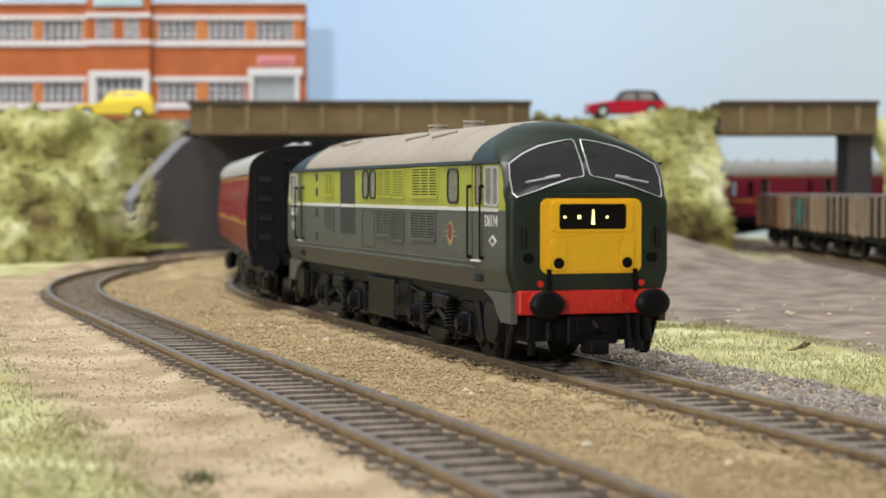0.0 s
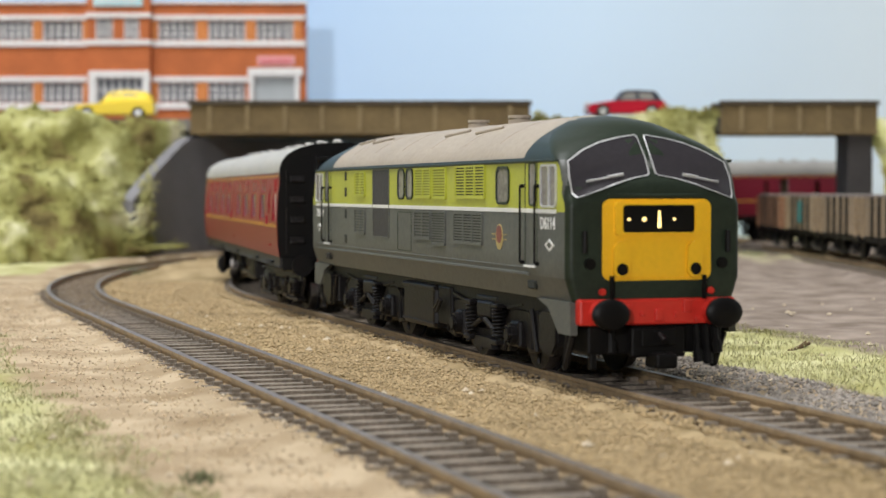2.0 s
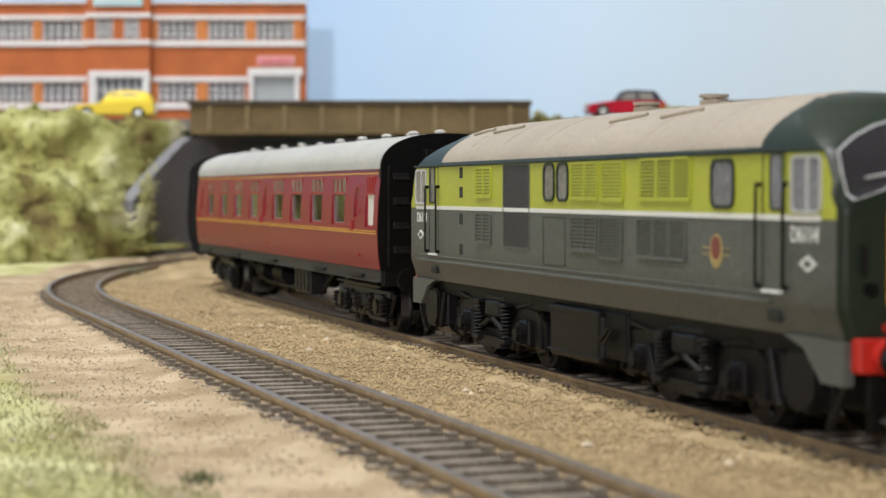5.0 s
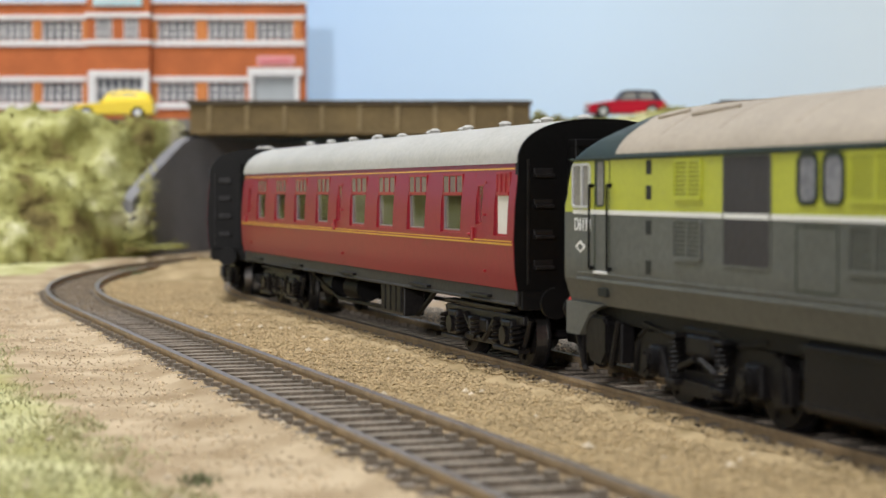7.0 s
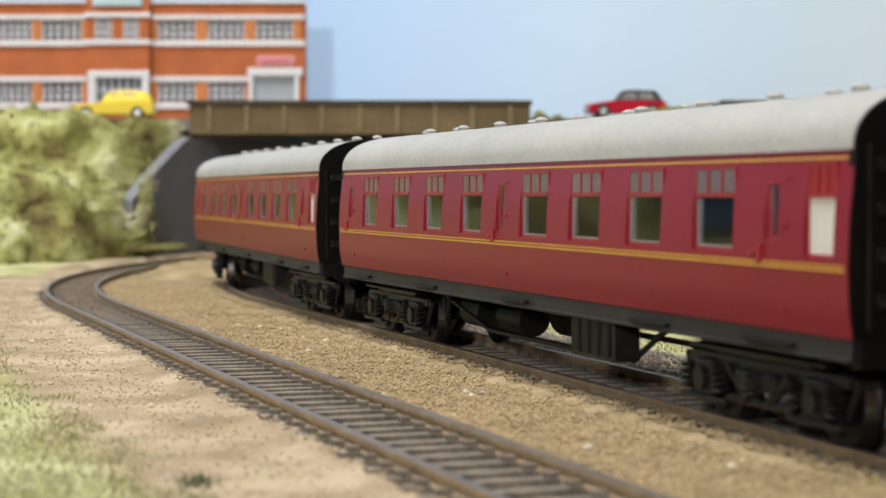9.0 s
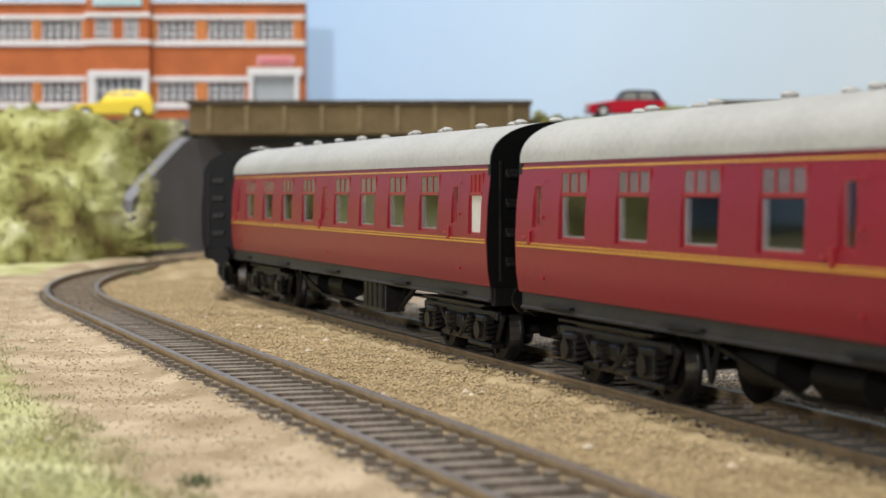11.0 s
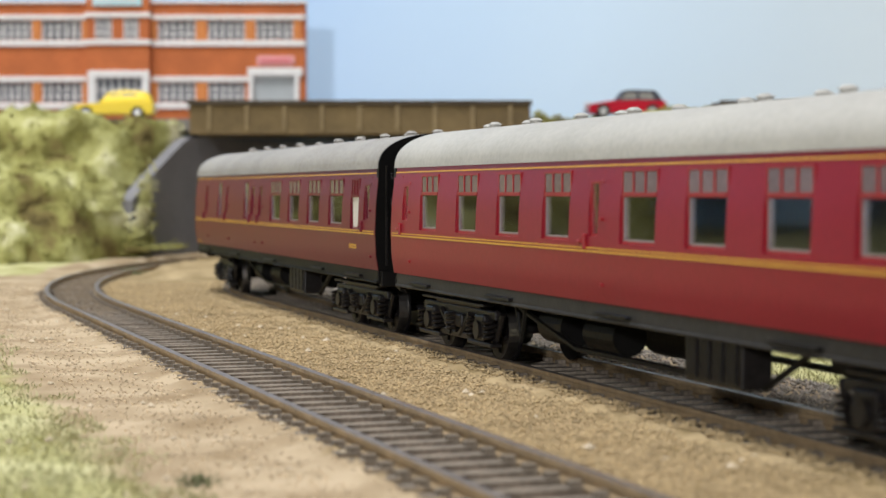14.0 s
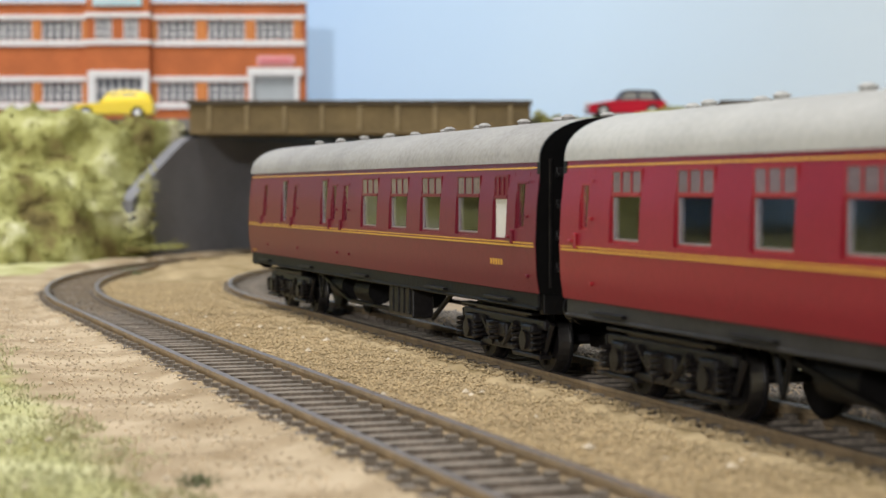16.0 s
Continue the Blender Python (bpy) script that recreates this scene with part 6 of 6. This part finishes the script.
def spread(seed, n, cond, y0=0.17, y1=0.75, x0=-0.2, x1=0.16):
    rng = np.random.default_rng(seed)
    out, sizes = [], []
    while len(out) < n:
        y = y0 + (y1 - y0) * rng.random() ** 1.6
        x = x0 + (x1 - x0) * rng.random()
        if abs(x) > 0.27 * y + 0.02 or not cond(x, y, off_track(x, y), rng.random()):
            continue
        r = 0.00022 + 0.00030 * rng.random() ** 2 + 0.0002 * y
        out.append((x, y, ground_height(x, y) + r * 0.5))
        sizes.append(r)
    return out, sizes


c, s = spread(1, 42000, lambda x, y, o, k: o < -0.0105 and OUTER.off(x, y) > 0.0110)
scatter_mesh("ballast_stones", c, [r * 0.80 for r in s], M["stones"], "tan ballast stones between the tracks", 11)
c, s = spread(2, 6000, lambda x, y, o, k: -0.040 < OUTER.off(x, y) < -0.0125 and k < 0.5)
scatter_mesh("sand_grains", c, [r * 0.6 for r in s], mat("sand_grain", (0.52, 0.41, 0.27), 0.9, vary=0.4, scale=30, bump=0.2, island=True), "sandy grains beside the near track", 12)
c, s = spread(3, 4500, lambda x, y, o, k: (abs(o) < 0.0078 and k < 0.12) or (abs(OUTER.off(x, y)) < 0.0078 and (k < 0.06 or y > 0.52)), y1=0.95)
scatter_mesh("sleeper_ballast", c, s, mat("dark_ballast", (0.17, 0.13, 0.085), 0.9, vary=0.4, scale=30, bump=0.2, island=True), "dark brown ballast between sleepers", 13)
c, s = spread(4, 13000, lambda x, y, o, k: 0.0105 < o < 0.037, x0=-0.12, x1=0.2)
scatter_mesh("cess_stones", c, [r * 1.1 for r in s], M["greystones"], "grey ballast stones beside the train", 14)
c, s = spread(5, 260, lambda x, y, o, k: True, y1=0.6)
scatter_mesh("pale_chips", c, [r * 1.9 for r in s], M["stonelight"], "scattered pale stone chips", 15)


def grass_mesh(name, centres, h0, h1, w, material, label, seed, lean=0.5):
    """Thin upright fibres, each a tapered blade of two faces."""
    rng = np.random.default_rng(seed)
    n = len(centres)
    c = np.asarray(centres, float)
    h = h0 + (h1 - h0) * rng.random(n)
    a = rng.random(n) * 6.283
    b = rng.random(n) * 6.283
    t = lean * rng.random(n)
    side = np.stack([np.cos(a), np.sin(a), np.zeros(n)], -1) * w
    up = np.stack([np.cos(b) * t, np.sin(b) * t, np.ones(n)], -1)
    mid, tip = c + up * h[:, None] * 0.55, c + up * h[:, None] * np.array([1.25, 1.25, 0.95])
    p = np.stack([c - side, c + side, mid + side * 0.75, mid - side * 0.75, tip], 1)
    k = 5 * np.arange(n)[:, None]
    f = [tuple(r) for r in (k + np.array([0, 1, 2, 3])).tolist()] + [tuple(r) for r in (k + np.array([3, 2, 4])).tolist()]
    me = bpy.data.meshes.new(name)
    me.from_pydata(p.reshape(-1, 3).tolist(), [], f)
    me.materials.append(material)
    return tagged(new(name, me), label, "grass", kind="stuff")


c, s = spread(6, 15000, lambda x, y, o, k: OUTER.off(x, y) < -0.040 + 0.012 * noise.noise((x * 60, y * 60, 1)) and k < 0.4 + 0.8 * noise.noise((x * 45, y * 45, 2)), x0=-0.2, x1=0.0, y1=0.6)
grass_mesh("grass_verge", c, 0.0004, 0.0012, 0.00013, M["flock"], "pale yellow-green grass flock beside the near track", 21, 1.4)
c, s = spread(7, 12000, lambda x, y, o, k: 0.036 < o < 0.082 and y < 0.54 and k < 0.55 + 0.8 * noise.noise((x * 50, y * 50, 4)), x0=0.0, x1=0.2, y0=0.27)
grass_mesh("grass_strip", c, 0.0004, 0.0014, 0.00010, M["flock"], "pale green grass strip beside the train", 22, 1.2)


def bank_tufts(bank_ob, n, seed, name):
    rng = random.Random(seed)
    vs = bank_ob.data.vertices
    pts = []
    for _ in range(n):
        v = vs[rng.randrange(len(vs))].co
        if v.z > 0.001 or rng.random() < 0.3:
            pts.append((v.x + rng.uniform(-0.0025, 0.0025), v.y + rng.uniform(-0.0018, 0.0015), v.z - 0.0004 + rng.uniform(-0.0015, 0.0015)))
    c = [p for p in pts if abs(p[0]) < 0.34]
    return scatter_mesh(name, c, [rng.uniform(0.0004, 0.0012) for _ in c], M["flockbank"], "clumps of yellow-green flock on the bank", seed, 0.9)


for ob, n in ((bank_left, 16000), (bank_mid, 8000), (bank_right, 2500)):
    set_back(tagged(bank_tufts(ob, n, 31 + n, "bank_foliage"), category="foliage"))

bm = B()
rod(bm, (0.0790, 0.4090, -0.0008), (0.0850, 0.4160, 0.0006), 0.0006, 7, 0.0004)
rod(bm, (0.0820, 0.4125, 0.0000), (0.0838, 0.4140, 0.0012), 0.0004, 6, 0.0002)
tagged(part("twig", bm, mat("brown_twig", (0.13, 0.08, 0.04), 0.9)), "short brown twig lying on the grass", "twig")


rng = random.Random(77)
c, s = [], []
for _ in range(1500):
    k = rng.random()
    c.append((-0.1830 + 0.008 * k + rng.gauss(0, 0.0022), 1.048 + 0.030 * k + rng.gauss(0, 0.004), max(-0.003, 0.052 * k * rng.random() + rng.gauss(0.001, 0.0025))))
    s.append(rng.uniform(0.0005, 0.0014))
for _ in range(400):
    k = rng.random()
    c.append((-0.180 + 0.020 * k + rng.gauss(0, 0.002), 1.035 + 0.070 * k + rng.gauss(0, 0.004), ground_height(-0.16, 1.0) + abs(rng.gauss(0, 0.0015))))
    s.append(rng.uniform(0.0004, 0.0011))
set_back(tagged(scatter_mesh("wall_foliage", c, s, M["flockbank"], "clumps of yellow-green flock at the wing wall", 78, 0.9), category="foliage"))


def tuft_at(x, y, n, r, h, seed, name="grass_tuft"):
    rng = np.random.default_rng(seed)
    c = [(x + rng.normal() * r, y + rng.normal() * r, ground_height(x, y) - 0.0003) for _ in range(n)]
    return grass_mesh(name, c, h * 0.5, h, 0.00022, M["tuft"], "small dark green grass tuft on the sand", seed, 0.7)


tagged(tuft_at(-0.0325, 0.2390, 70, 0.0015, 0.0022, 41), kind="")
for i, (x, y) in enumerate(((-0.140, 0.82), (-0.148, 0.86), (-0.141, 0.875), (0.155, 0.90))):
    tuft_at(x, y, 60, 0.003, 0.0032, 50 + i)

# ---- sleepers, last of the setting ----
build_sleepers(near_track, OUTER, -0.06, 0.60, 0.0078, 5)
build_sleepers(train_track, INNER, -0.86, 0.72, 0.0078, 6)

# ---- what moves ----
DRIFT = {"loco": [(0, 0.0005), (1.5, 0.0004), (2.5, 0.0), (4, -0.0009), (16, -0.0009)], "first": [(0, 0.0), (16, 0.0)], "second": [(0, 0.0), (16, 0.0)], "brake": [(0, 0.0), (16, 0.0)]}
SKEW = {"loco": [(0, -0.84), (2.5, -0.78), (4, -0.55), (8, -0.3), (16, 0.0)], "first": [(0, 0.0), (16, 0.0)], "second": [(0, 0.0), (16, 0.0)], "brake": [(0, 0.0), (16, 0.0)]}
TRAIN = {"loco": (loco, LOCO_PIV), "first": (coach_first, COACH_PIV), "second": (coach_second, COACH_PIV), "brake": (coach_brake, COACH_PIV)}


def body_pose(t, which):
    return vehicle_pose(t, which, TRAIN[which][1], ramped(t, DRIFT[which]), ramped(t, SKEW[which]))


def motions():
    fine = [i / 10 for i in range(161)]
    half = [i / 2 for i in range(33)]
    for which, (ob, piv) in TRAIN.items():
        walk(ob, [(t, body_pose(t, which)) for t in half])
    for ob, which, pv, turn in BOGIES:
        rows = []
        for t in half:
            m = body_pose(t, which)
            ang = math.degrees(INNER.at(front_at(t, which) - pv)[1]) - math.degrees(m.to_euler().z)
            ang = max(-8, min(8, (ang + 180) % 360 - 180))
            rows.append((t, pose(-pv, 0, 0, 0, 0, turn + ang)))
        walk(ob, rows)
    for ob, r, which, at in WHEELS:
        sign = -1 if ob.parent.matrix_basis.to_3x3()[0][0] < 0 else 1
        walk(ob, [(t, pose(*at) @ Matrix.Rotation(sign * (run(t) - RUN[0]) / r, 4, "Y")) for t in fine])


motions()
